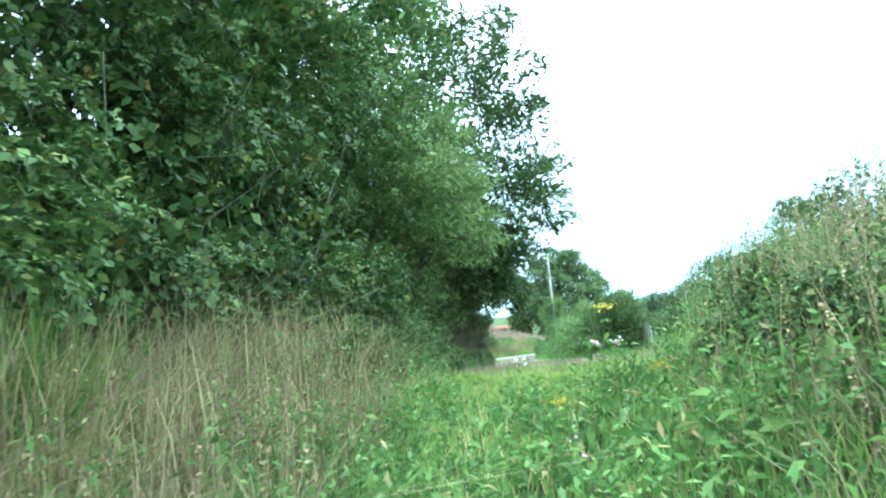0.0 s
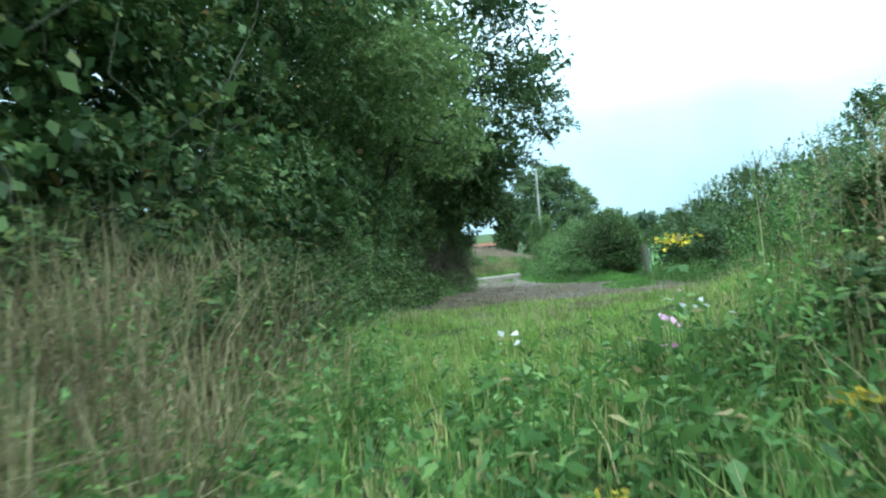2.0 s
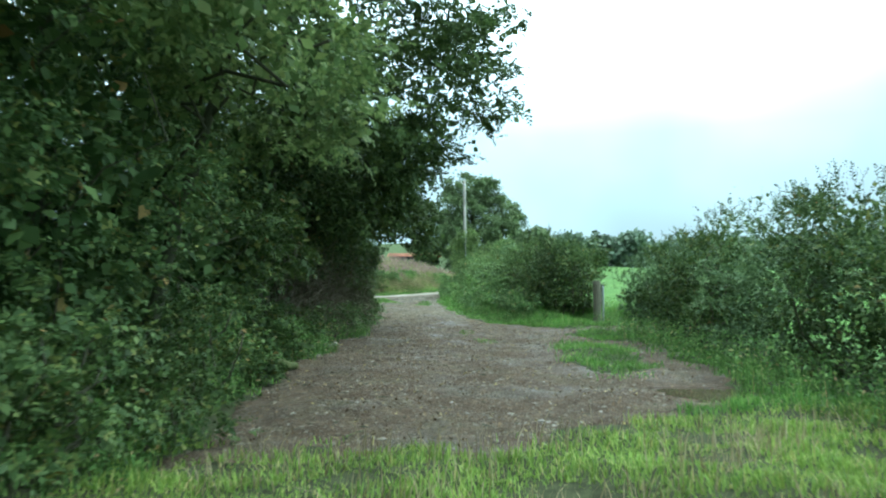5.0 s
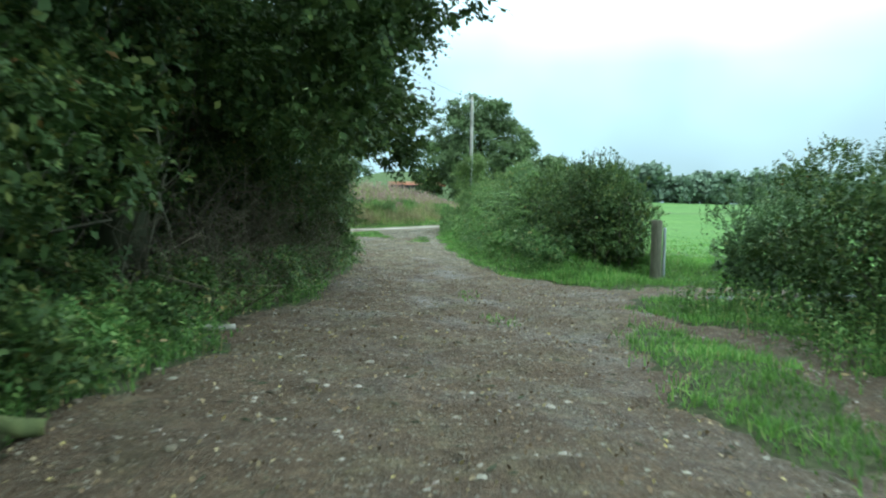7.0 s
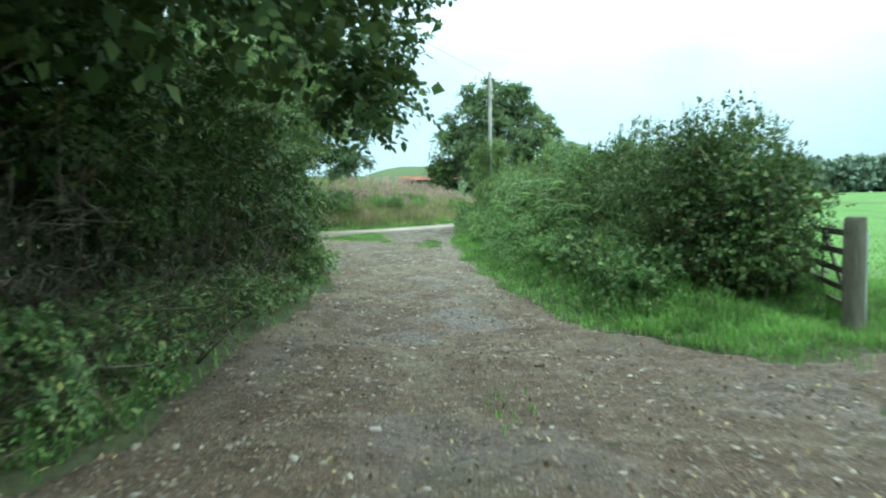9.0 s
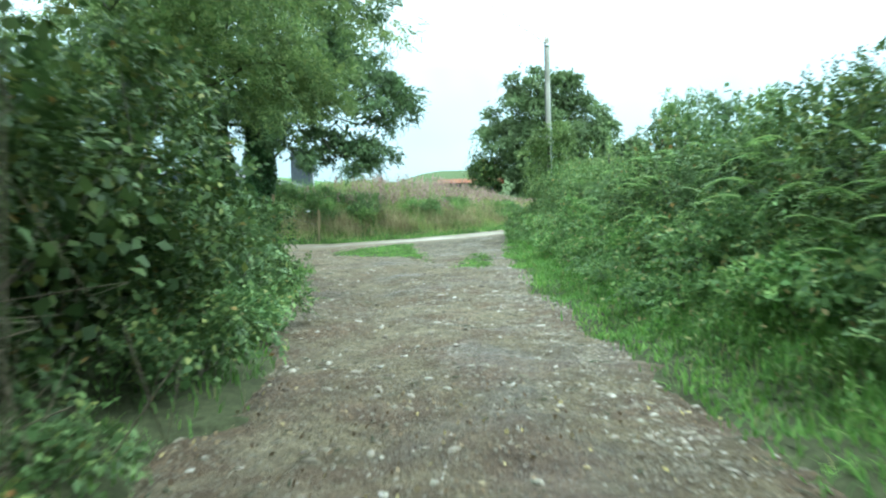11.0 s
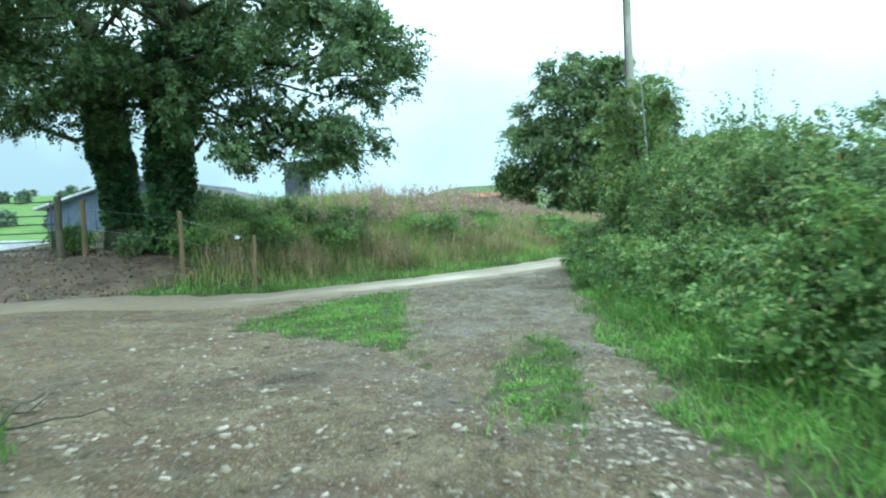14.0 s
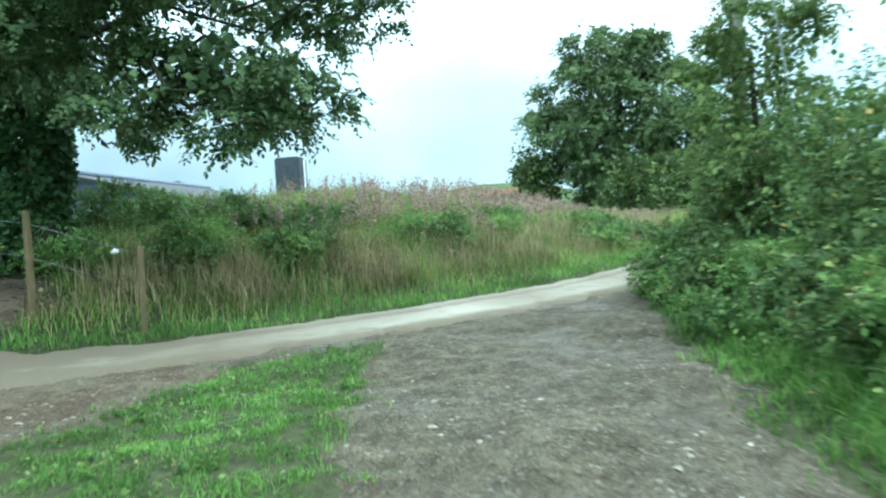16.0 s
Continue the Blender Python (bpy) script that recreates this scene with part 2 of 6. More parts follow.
PETAL_BALSAM = leaf_material("balsam_petal", ((0, (0.600, 0.250, 0.420)), (1, (0.800, 0.500, 0.660))), 0.3, 0.7)
PETAL_WHITE = leaf_material("bindweed_petal", ((0, (0.750, 0.750, 0.720)), (1, (0.850, 0.850, 0.840))), 0.3, 0.7)


def bark_material(name, dark, light, scale=14):
    m, n, l, b = material(name, 0.95, 0.1)
    t = noise_node(n, l, scale, 6, 0.65, (1, 1, 0.22))
    t2 = noise_node(n, l, 1.4, 3)
    r = ramp_node(n, ((0.3, dark), (0.7, light)))
    l.new(t.outputs["Fac"], r.inputs[0])
    l.new(mixed(n, l, r.outputs[0], (0.06, 0.08, 0.04), t2.outputs["Fac"], "MIX"), b.inputs["Base Color"])
    bump(n, l, b, t.outputs["Fac"], 0.8, 0.03)
    return m


BARK = bark_material("tree_bark", (0.030, 0.024, 0.017), (0.085, 0.070, 0.050))
TWIG = bark_material("hedge_twig", (0.065, 0.054, 0.040), (0.20, 0.168, 0.125), 22)
POST_WOOD = bark_material("weathered_post_wood", (0.10, 0.082, 0.065), (0.26, 0.22, 0.18), 18)
STAKE_WOOD = bark_material("new_stake_wood", (0.20, 0.13, 0.07), (0.36, 0.25, 0.14), 18)
DEAD_WOOD = bark_material("dead_twig", (0.105, 0.076, 0.050), (0.29, 0.225, 0.16), 22)
MOSS = bark_material("mossy_bark", (0.07, 0.09, 0.03), (0.20, 0.215, 0.07), 16)
POLE_WOOD = bark_material("pole_wood", (0.42, 0.38, 0.32), (0.76, 0.71, 0.63), 10)


def ground_material():
    """Soil under the grass near by, sward far off."""
    m, n, l, b = material("meadow_ground", 1.0, 0.1)
    big, fine = noise_node(n, l, 0.35, 4), noise_node(n, l, 9, 6, 0.7)
    sward = ramp_node(n, ((0.3, (0.075, 0.150, 0.038)), (0.7, (0.120, 0.210, 0.055))))
    l.new(big.outputs["Fac"], sward.inputs[0])
    soil = ramp_node(n, ((0.3, (0.036, 0.041, 0.020)), (0.7, (0.076, 0.088, 0.040))))
    l.new(fine.outputs["Fac"], soil.inputs[0])
    at = n.new("ShaderNodeAttribute")
    at.attribute_name = "sward"
    col = mixed(n, l, soil.outputs[0], sward.outputs[0], at.outputs["Fac"])
    tone = ramp_node(n, ((0.3, (0.75, 0.75, 0.75)), (0.7, (1.15, 1.15, 1.15))))
    l.new(fine.outputs["Fac"], tone.inputs[0])
    l.new(mixed(n, l, col, tone.outputs[0], 1.0, "MULTIPLY"), b.inputs["Base Color"])
    bump(n, l, b, fine.outputs["Fac"], 0.6, 0.05)
    return m


def lane_material():
    m, n, l, b = material("stony_mud", 0.85, 0.25)
    big, medium, fine = noise_node(n, l, 0.55, 4), noise_node(n, l, 3.2, 5), noise_node(n, l, 38, 5, 0.7)
    earth = ramp_node(n, ((0.32, (0.090, 0.073, 0.040)), (0.5, (0.155, 0.131, 0.076)), (0.68, (0.218, 0.193, 0.121))))
    l.new(big.outputs["Fac"], earth.inputs[0])
    tone = ramp_node(n, ((0.3, (0.72, 0.70, 0.68)), (0.7, (1.18, 1.16, 1.14))))
    l.new(medium.outputs["Fac"], tone.inputs[0])
    grey = ramp_node(n, ((0.35, (0.118, 0.104, 0.066)), (0.65, (0.182, 0.164, 0.108))))
    l.new(medium.outputs["Fac"], grey.inputs[0])
    g = n.new("ShaderNodeNewGeometry")
    xyz = n.new("ShaderNodeSeparateXYZ")
    l.new(g.outputs["Position"], xyz.inputs[0])
    reach = n.new("ShaderNodeMapRange")
    for key, v in (("From Min", 33.0), ("From Max", 39.0)):
        reach.inputs[key].default_value = v
    l.new(xyz.outputs["Y"], reach.inputs["Value"])
    across = n.new("ShaderNodeMapRange")
    for key, v in (("From Min", -8.5), ("From Max", -4.5)):
        across.inputs[key].default_value = v
    l.new(xyz.outputs["X"], across.inputs["Value"])
    both = n.new("ShaderNodeMath")
    both.operation = "MULTIPLY"
    l.new(reach.outputs[0], both.inputs[0])
    l.new(across.outputs[0], both.inputs[1])
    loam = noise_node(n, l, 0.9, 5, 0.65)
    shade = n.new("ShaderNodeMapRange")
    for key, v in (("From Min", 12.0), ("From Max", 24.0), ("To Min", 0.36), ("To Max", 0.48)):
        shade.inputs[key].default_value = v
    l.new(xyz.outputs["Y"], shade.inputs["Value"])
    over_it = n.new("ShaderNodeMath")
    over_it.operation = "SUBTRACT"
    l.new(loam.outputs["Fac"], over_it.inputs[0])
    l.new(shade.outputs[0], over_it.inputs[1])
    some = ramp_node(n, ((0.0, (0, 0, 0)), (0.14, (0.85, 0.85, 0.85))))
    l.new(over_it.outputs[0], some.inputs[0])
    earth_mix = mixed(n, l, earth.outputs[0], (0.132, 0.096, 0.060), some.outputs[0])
    metalled = mixed(n, l, earth_mix, grey.outputs[0], both.outputs[0])
    col = mixed(n, l, metalled, tone.outputs[0], 1.0, "MULTIPLY")
    grit = ramp_node(n, ((0.42, (0.62, 0.60, 0.58)), (0.55, (1, 1, 1)), (0.70, (1.75, 1.75, 1.72))))
    l.new(fine.outputs["Fac"], grit.inputs[0])
    patchy = ramp_node(n, ((0.34, (0.60, 0.58, 0.55)), (0.5, (1, 1, 1)), (0.66, (1.4, 1.38, 1.34))))
    crumb = noise_node(n, l, 9, 6, 0.75)
    l.new(crumb.outputs["Fac"], patchy.inputs[0])
    col = mixed(n, l, col, patchy.outputs[0], 0.75, "MULTIPLY")
    col = mixed(n, l, col, grit.outputs[0], 0.8, "MULTIPLY")
    cells = n.new("ShaderNodeTexVoronoi")
    cells.inputs["Scale"].default_value, cells.inputs["Randomness"].default_value = 34, 1.0
    l.new(g.outputs["Position"], cells.inputs["Vector"])
    cell = n.new("ShaderNodeSeparateColor")
    l.new(cells.outputs["Color"], cell.inputs[0])
    chosen = n.new("ShaderNodeMapRange")
    for key, v in (("From Min", 0.62), ("From Max", 0.68)):
        chosen.inputs[key].default_value = v
    l.new(cell.outputs[0], chosen.inputs["Value"])
    core = n.new("ShaderNodeMapRange")
    for key, v in (("From Min", 0.52), ("From Max", 0.36)):
        core.inputs[key].default_value = v
    l.new(cells.outputs["Distance"], core.inputs["Value"])
    pebbled = n.new("ShaderNodeMath")
    pebbled.operation = "MULTIPLY"
    l.new(chosen.outputs[0], pebbled.inputs[0])
    l.new(core.outputs[0], pebbled.inputs[1])
    kinds = ramp_node(n, ((0, (0.085, 0.070, 0.045)), (0.6, (0.17, 0.148, 0.100)), (1, (0.27, 0.246, 0.185))))
    l.new(cell.outputs[1], kinds.inputs[0])
    l.new(mixed(n, l, col, kinds.outputs[0], pebbled.outputs[0]), b.inputs["Base Color"])
    wet = ramp_node(n, ((0.36, (0.45, 0.45, 0.45)), (0.5, (0.9, 0.9, 0.9))))
    l.new(big.outputs["Fac"], wet.inputs[0])
    l.new(wet.outputs[0], b.inputs["Roughness"])
    flake = noise_node(n, l, 11, 6, 0.7, (1, 1.6, 1))
    sum_up = n.new("ShaderNodeMath")
    sum_up.operation = "MULTIPLY_ADD"
    sum_up.inputs[1].default_value = 2.6
    l.new(flake.outputs["Fac"], sum_up.inputs[0])
    l.new(fine.outputs["Fac"], sum_up.inputs[2])
    raised = n.new("ShaderNodeMath")
    raised.operation = "MULTIPLY_ADD"
    raised.inputs[1].default_value = 0.8
    l.new(pebbled.outputs[0], raised.inputs[0])
    l.new(sum_up.outputs[0], raised.inputs[2])
    bump(n, l, b, raised.outputs[0], 0.95, 0.03)
    return m


def road_material():
    m, n, l, b = material("worn_concrete", 0.85, 0.25)
    big, fine = noise_node(n, l, 0.9, 5, 0.6), noise_node(n, l, 45, 4, 0.7)
    c = ramp_node(n, ((0.36, (0.220, 0.198, 0.142)), (0.5, (0.320, 0.295, 0.225)), (0.64, (0.430, 0.405, 0.325))))
    l.new(big.outputs["Fac"], c.inputs[0])
    tone = ramp_node(n, ((0.3, (0.8, 0.8, 0.8)), (0.7, (1.15, 1.15, 1.15))))
    l.new(fine.outputs["Fac"], tone.inputs[0])
    dirt = noise_node(n, l, 0.45, 5, 0.65)
    where = ramp_node(n, ((0.42, (0, 0, 0)), (0.58, (0.85, 0.85, 0.85))))
    l.new(dirt.outputs["Fac"], where.inputs[0])
    soiled = mixed(n, l, c.outputs[0], (0.185, 0.158, 0.105), where.outputs[0])
    worn = n.new("ShaderNodeAttribute")
    worn.attribute_name = "track_dirt"
    rag = noise_node(n, l, 1.3, 6, 0.7)
    both = n.new("ShaderNodeMath")
    both.operation = "MULTIPLY_ADD"
    both.inputs[1].default_value = 1.6
    l.new(rag.outputs["Fac"], both.inputs[0])
    l.new(worn.outputs["Fac"], both.inputs[2])
    lower = n.new("ShaderNodeMapRange")
    for key, v in (("From Min", 1.0), ("From Max", 1.5), ("To Min", 0.0), ("To Max", 0.9)):
        lower.inputs[key].default_value = v
    l.new(both.outputs[0], lower.inputs["Value"])
    soiled = mixed(n, l, soiled, (0.145, 0.120, 0.077), lower.outputs[0])
    l.new(mixed(n, l, soiled, tone.outputs[0], 1.0, "MULTIPLY"), b.inputs["Base Color"])
    bump(n, l, b, fine.outputs["Fac"], 0.5, 0.01)
    return m


def stone_material(name, lift=1.0):
    m, n, l, b = material(name, 0.8, 0.25)
    g = n.new("ShaderNodeNewGeometry")
    tones = ((0, (0.070, 0.058, 0.038)), (0.4, (0.140, 0.122, 0.082)), (0.78, (0.23, 0.21, 0.155)), (0.95, (0.31, 0.285, 0.225)), (1, (0.40, 0.375, 0.31)))
    r = ramp_node(n, tuple((p, tuple(v * lift for v in c)) for p, c in tones))
    l.new(g.outputs["Random Per Island"], r.inputs[0])
    t = noise_node(n, l, 30, 4)
    l.new(mixed(n, l, r.outputs[0], t.outputs["Color"], 0.18, "OVERLAY"), b.inputs["Base Color"])
    bump(n, l, b, t.outputs["Fac"], 0.5, 0.01)
    return m


def plain_material(name, colour, rough=0.6, metal=0.0, vary=0.25, scale=3.0):
    m, n, l, b = material(name, rough, 0.4)
    b.inputs["Metallic"].default_value = metal
    t = noise_node(n, l, scale, 5)
    lo, hi = tuple(c * (1 - vary) for c in colour), tuple(min(1, c * (1 + vary)) for c in colour)
    r = ramp_node(n, ((0.3, lo), (0.7, hi)))
    l.new(t.outputs["Fac"], r.inputs[0])
    l.new(r.outputs[0], b.inputs["Base Color"])
    return m


GROUND_MAT, LANE_MAT, ROAD_MAT, STONE_MAT = ground_material(), lane_material(), road_material(), stone_material("field_stone")
GRIT_MAT = stone_material("lane_grit", 0.62)
LOOSE_MAT = stone_material("loose_stone", 1.05)
CHALK_MAT = stone_material("limestone_chip", 1.1)
MUD_MAT = plain_material("wet_mud", (0.082, 0.064, 0.042), 0.85, 0, 0.4, 9.0)
SOIL_MAT = plain_material("dark_yard_soil", (0.098, 0.076, 0.050), 0.9, 0, 0.5, 1.6)
WATER = plain_material("puddle_water", (0.085, 0.064, 0.040), 0.05)
BARN_CLAD = plain_material("blue_grey_cladding", (0.10, 0.13, 0.17), 0.6)
BARN_ROOF = plain_material("pale_roof_sheet", (0.50, 0.53, 0.55), 0.5)
SILO_SHEET = plain_material("grey_silo_sheet", (0.058, 0.068, 0.078), 0.9)
RUST = plain_material("rusty_sheet", (0.32, 0.13, 0.06), 0.8, 0, 0.5, 1.2)
DARK_SHEET = plain_material("dark_sheet", (0.05, 0.05, 0.05), 0.8)
GATE_STEEL = plain_material("dull_gate_steel", (0.10, 0.10, 0.095), 0.6, 0.4)
GALV = plain_material("galvanised_steel", (0.42, 0.44, 0.45), 0.4, 0.7)
WIRE = plain_material("cable_steel", (0.30, 0.32, 0.33), 0.5, 0.5)
WHITE_PAINT = plain_material("white_vehicle_paint", (0.75, 0.76, 0.78), 0.35)
GLASS_DARK = plain_material("dark_window_glass", (0.03, 0.035, 0.04), 0.1)


# ---- building blocks ----
def mesh_of(name, verts, faces, mats):
    """A mesh from arrays: faces is a list of index arrays, each of one number of corners."""
    me = bpy.data.meshes.new(name)
    verts = np.asarray(verts, np.float32)
    me.vertices.add(len(verts))
    me.vertices.foreach_set("co", verts.ravel())
    loops = np.concatenate([np.asarray(f).ravel() for f in faces]).astype(np.int32)
    sizes = np.concatenate([np.full(len(f), np.shape(f)[1]) for f in faces])
    me.loops.add(len(loops))
    me.loops.foreach_set("vertex_index", loops)
    me.polygons.add(len(sizes))
    me.polygons.foreach_set("loop_start", np.r_[0, np.cumsum(sizes)[:-1]].astype(np.int32))
    me.update(calc_edges=True)
    for m in (mats if isinstance(mats, (list, tuple)) else [mats]):
        me.materials.append(m)
    return me


def thing(name, label, category, place=(0, 0, 0), group="", kind=""):
    ob = new(name)
    ob.location = place
    return tagged(ob, label, category, group, kind)


def part(name, data, mat, parent, label=""):
    """Links a bmesh, a mesh or (verts, faces) in world places as one mesh under a thing or a part."""
    if isinstance(data, tuple):
        me = mesh_of(name, data[0], data[1], mat)
    elif isinstance(data, bpy.types.Mesh):
        me = data
    else:
        me = bpy.data.meshes.new(name)
        data.to_mesh(me)
        data.free()
        me.materials.append(mat)
    ob = new(name, me)
    ob.parent = parent
    root, at = parent, Vector((0, 0, 0))
    while root:
        at += root.location
        root = root.parent
    ob.location = -at
    return tagged(ob, label) if label else ob


def unit(v):
    return v / np.maximum(np.linalg.norm(v, axis=-1, keepdims=True), 1e-9)


def leaves(P, out, size, rng, width=0.55, droop=0.25, flat=0.8):
    """Bent leaf blades at the places P that lean outwards; returns verts and quads."""
    n = len(P)
    d = unit(rng.normal(size=(n, 3)) + out * 0.8 - np.array([0, 0, droop]))
    u = unit(rng.normal(size=(n, 3)) * 0.7 + out * 0.5 + np.array([0, 0, flat]))
    side = unit(np.cross(d, u))
    u = np.cross(side, d)
    L = (size * rng.uniform(0.65, 1.35, n))[:, None]
    w = L * width * 0.5
    base, tip = P - d * L * 0.5, P + d * L * 0.5 - u * L * 0.12
    mid = P - d * L * 0.05 + u * L * 0.06
    V = np.stack([base, mid + side * w, tip, mid - side * w], 1).reshape(-1, 3)
    return V, [np.arange(4 * n).reshape(-1, 4)]


def sprays(P, out, size, rng, width=0.55, count=9, droop=0.3, tier=1.0, pitch=0.34, fine=False):
    """Leafy twigs at the places P: alternate leaves in one tilted plane along a drooping stem; returns verts and quads."""
    n = len(P)
    zed = np.array([0, 0, 1.0])
    a = unit(out * 0.9 + rng.normal(size=(n, 3)) * 0.5 - zed * droop)
    up = unit(zed * tier + rng.normal(size=(n, 3)) * 0.4 + out * 0.3)
    side = unit(np.cross(a, up))
    L = size * count * pitch * rng.uniform(0.6, 1.35, n)
    s = np.linspace(0.08, 1.0, count)[None, :, None]
    stem = P[:, None] + a[:, None] * (s - 0.45) * L[:, None, None] - zed * 0.2 * s**2 * L[:, None, None]
    turn = np.where(np.arange(count) % 2 == 0, 1.0, -1.0)
    turn[-1] = 0.0
    d = unit(a[:, None] * 0.6 + side[:, None] * turn[None, :, None] * 0.85 + rng.normal(size=(n, count, 3)) * 0.24 - zed * 0.15)
    u = unit(np.cross(side, a)[:, None] + rng.normal(size=(n, count, 3)) * 0.28)
    w = unit(np.cross(d, u))
    l = (size * rng.uniform(0.7, 1.3, (n, count)) * (1.1 - 0.35 * s[..., 0]))[..., None]
    mid = stem + d * l * 0.46 + u * l * 0.05
    tip = stem + d * l - u * l * 0.08
    half = l * width * 0.5
    thin = side * 0.003
    T = np.stack([stem[:, 0] - thin, stem[:, 0] + thin, stem[:, -1] + thin * 0.5, stem[:, -1] - thin * 0.5], 1).reshape(-1, 3)
    if fine:
        low, high = stem + d * l * 0.26, stem + d * l * 0.64
        V = np.stack([stem, low + w * half * 0.9, high + w * half * 0.86, tip, high - w * half * 0.86, low - w * half * 0.9], 2).reshape(-1, 3)
        return joined((V, [np.arange(len(V)).reshape(-1, 6)]), (T, [np.arange(len(T)).reshape(-1, 4)]))
    V = np.stack([stem, mid + w * half, tip, mid - w * half], 2).reshape(-1, 3)
    return np.concatenate([V, T]), [np.arange(4 * n * (count + 1)).reshape(-1, 4)]


def joined(*sets):
    """Joins several (verts, faces)."""
    V, F, k = [], {}, 0
    for v, fs in sets:
        for f in fs:
            F.setdefault(np.shape(f)[1], []).append(np.asarray(f) + k)
        V.append(v)
        k += len(v)
    return np.concatenate(V), [np.concatenate(f) for f in F.values()]


def tube(points, radii, sides=7):
    P = np.asarray(points, float)
    t = unit(np.gradient(P, axis=0))
    ref = np.where(np.abs(t[:, 2:3]) > 0.9, np.array([[1.0, 0, 0]]), np.array([[0, 0, 1.0]]))
    a = unit(np.cross(t, ref))
    b = np.cross(t, a)
    ang = np.linspace(0, 2 * np.pi, sides, endpoint=False)
    ring = a[:, None] * np.cos(ang)[None, :, None] + b[:, None] * np.sin(ang)[None, :, None]
    V = (P[:, None] + ring * np.asarray(radii, float)[:, None, None]).reshape(-1, 3)
    i, j = np.meshgrid(np.arange(len(P) - 1), np.arange(sides), indexing="ij")
    k = (j + 1) % sides
    Q = np.stack([i * sides + j, i * sides + k, (i + 1) * sides + k, (i + 1) * sides + j], -1).reshape(-1, 4)
    n = len(V)
    V = np.concatenate([V, P[-1:], P[:1]])
    last = (len(P) - 1) * sides
    T = np.array([[last + s, last + (s + 1) % sides, n] for s in range(sides)] + [[(s + 1) % sides, s, n + 1] for s in range(sides)])
    return V, [Q, T]


def limb(a, b, r0, r1, rng, bend=0.12, steps=6, sag=0.0, sides=7):
    """A crooked branch from a to b that tapers."""
    a, b = np.asarray(a, float), np.asarray(b, float)
    s = np.linspace(0, 1, steps)[:, None]
    P = a + (b - a) * s
    P[1:-1] += rng.normal(size=(steps - 2, 3)) * bend * np.linalg.norm(b - a) / steps
    P[:, 2] += sag * np.sin(np.pi * s[:, 0])
    return tube(P, r0 + (r1 - r0) * s[:, 0] ** 0.8, sides)


def cloud_of(center, radii, clumps, per, spread, rng, shell=0.7, low=-1.0, rough=0.22):
    """Places and outward directions for the leaves of a crown: clumps near an uneven ellipsoid's skin."""
    d = unit(rng.normal(size=(clumps * 3, 3)))
    d = d[d[:, 2] > low][:clumps]
    lump = 1 + rough * (np.sin(5 * d[:, 0] + center[0]) * np.sin(4 * d[:, 1] + center[1]) + 0.6 * np.sin(7 * d[:, 2] + center[2]))
    r = (shell + (1 - shell) * rng.uniform(0, 1, len(d)) ** 0.6) * lump
    C = np.asarray(center) + d * r[:, None] * np.asarray(radii)
    k = rng.poisson(per, len(d)) + 2
    own = np.repeat(np.arange(len(d)), k)
    P = C[own] + rng.normal(size=(len(own), 3)).clip(-1.7, 1.7) * spread * np.array([1, 1, 0.6]) * rng.uniform(0.5, 1.3, len(d))[own][:, None]
    return P, unit(d[own] + np.array([0, 0, 0.3]))


def lobed(center, radii, clumps, per, spread, rng, lobe=0.4, low=-1.0, flat=0.7):
    """Leaves of a crown made of rounded boughs: places and outward directions."""
    radii = np.asarray(radii, float)
    area = 4.2 * (radii[0] * radii[1] + radii[0] * radii[2] + radii[1] * radii[2])
    count = int(max(6, 0.62 * area / (3.0 * lobe * lobe)))
    d = unit(rng.normal(size=(count * 4, 3)))
    d = d[d[:, 2] > low][:count]
    C = np.asarray(center) + d * radii * rng.uniform(0.58, 1.04, len(d))[:, None]
    size = lobe * rng.uniform(0.55, 1.35, len(d))
    own = rng.choice(len(d), clumps, p=size**2 / np.sum(size**2))
    e = unit(rng.normal(size=(clumps, 3)) + d[own] * 0.8 + np.array([0, 0, 0.6]))
    K = C[own] + e * (size[own] * rng.uniform(0.6, 1.08, clumps))[:, None] * np.array([1, 1, flat])
    k = rng.poisson(per, clumps) + 2
    of = np.repeat(np.arange(clumps), k)
    P = K[of] + rng.normal(size=(len(of), 3)).clip(-1.7, 1.7) * spread * np.array([1, 1, 0.6])
    return P, unit(e[of] + np.array([0, 0, 0.3]))


def blades(x, y, h, rng, width=0.008, lean=0.35, z=None, lift=0.0):
    """Grass blades in three steps, each bent its own way."""
    n = len(x)
    z = height(x, y) - 0.02 + lift if z is None else z
    a = rng.uniform(0, 6.283, n)
    bend = np.abs(rng.normal(0, lean, n)) + 0.05
    h = h * rng.uniform(0.6, 1.25, n)
    w = width * rng.uniform(0.7, 1.4, n)
    dx, dy, sx, sy = np.cos(a), np.sin(a), -np.sin(a), np.cos(a)
    rows = []
    for s, k in ((0.0, 1.0), (0.55, 0.8), (1.0, 0.0)):
        off, up = bend * h * s**2, h * s * (1 - 0.25 * np.minimum(bend, 1.5) * s)
        cx, cy, cz = x + dx * off, y + dy * off, z + up
        if k:
            rows += [np.stack([cx + sx * w * k, cy + sy * w * k, cz], -1), np.stack([cx - sx * w * k, cy - sy * w * k, cz], -1)]
        else:
            rows += [np.stack([cx, cy, cz], -1)]
    V = np.stack(rows, 1).reshape(-1, 3)
    o = (np.arange(n) * 5)[:, None]
    return V, [o + np.array([[0, 1, 3, 2]]), o + np.array([[2, 3, 4]])]


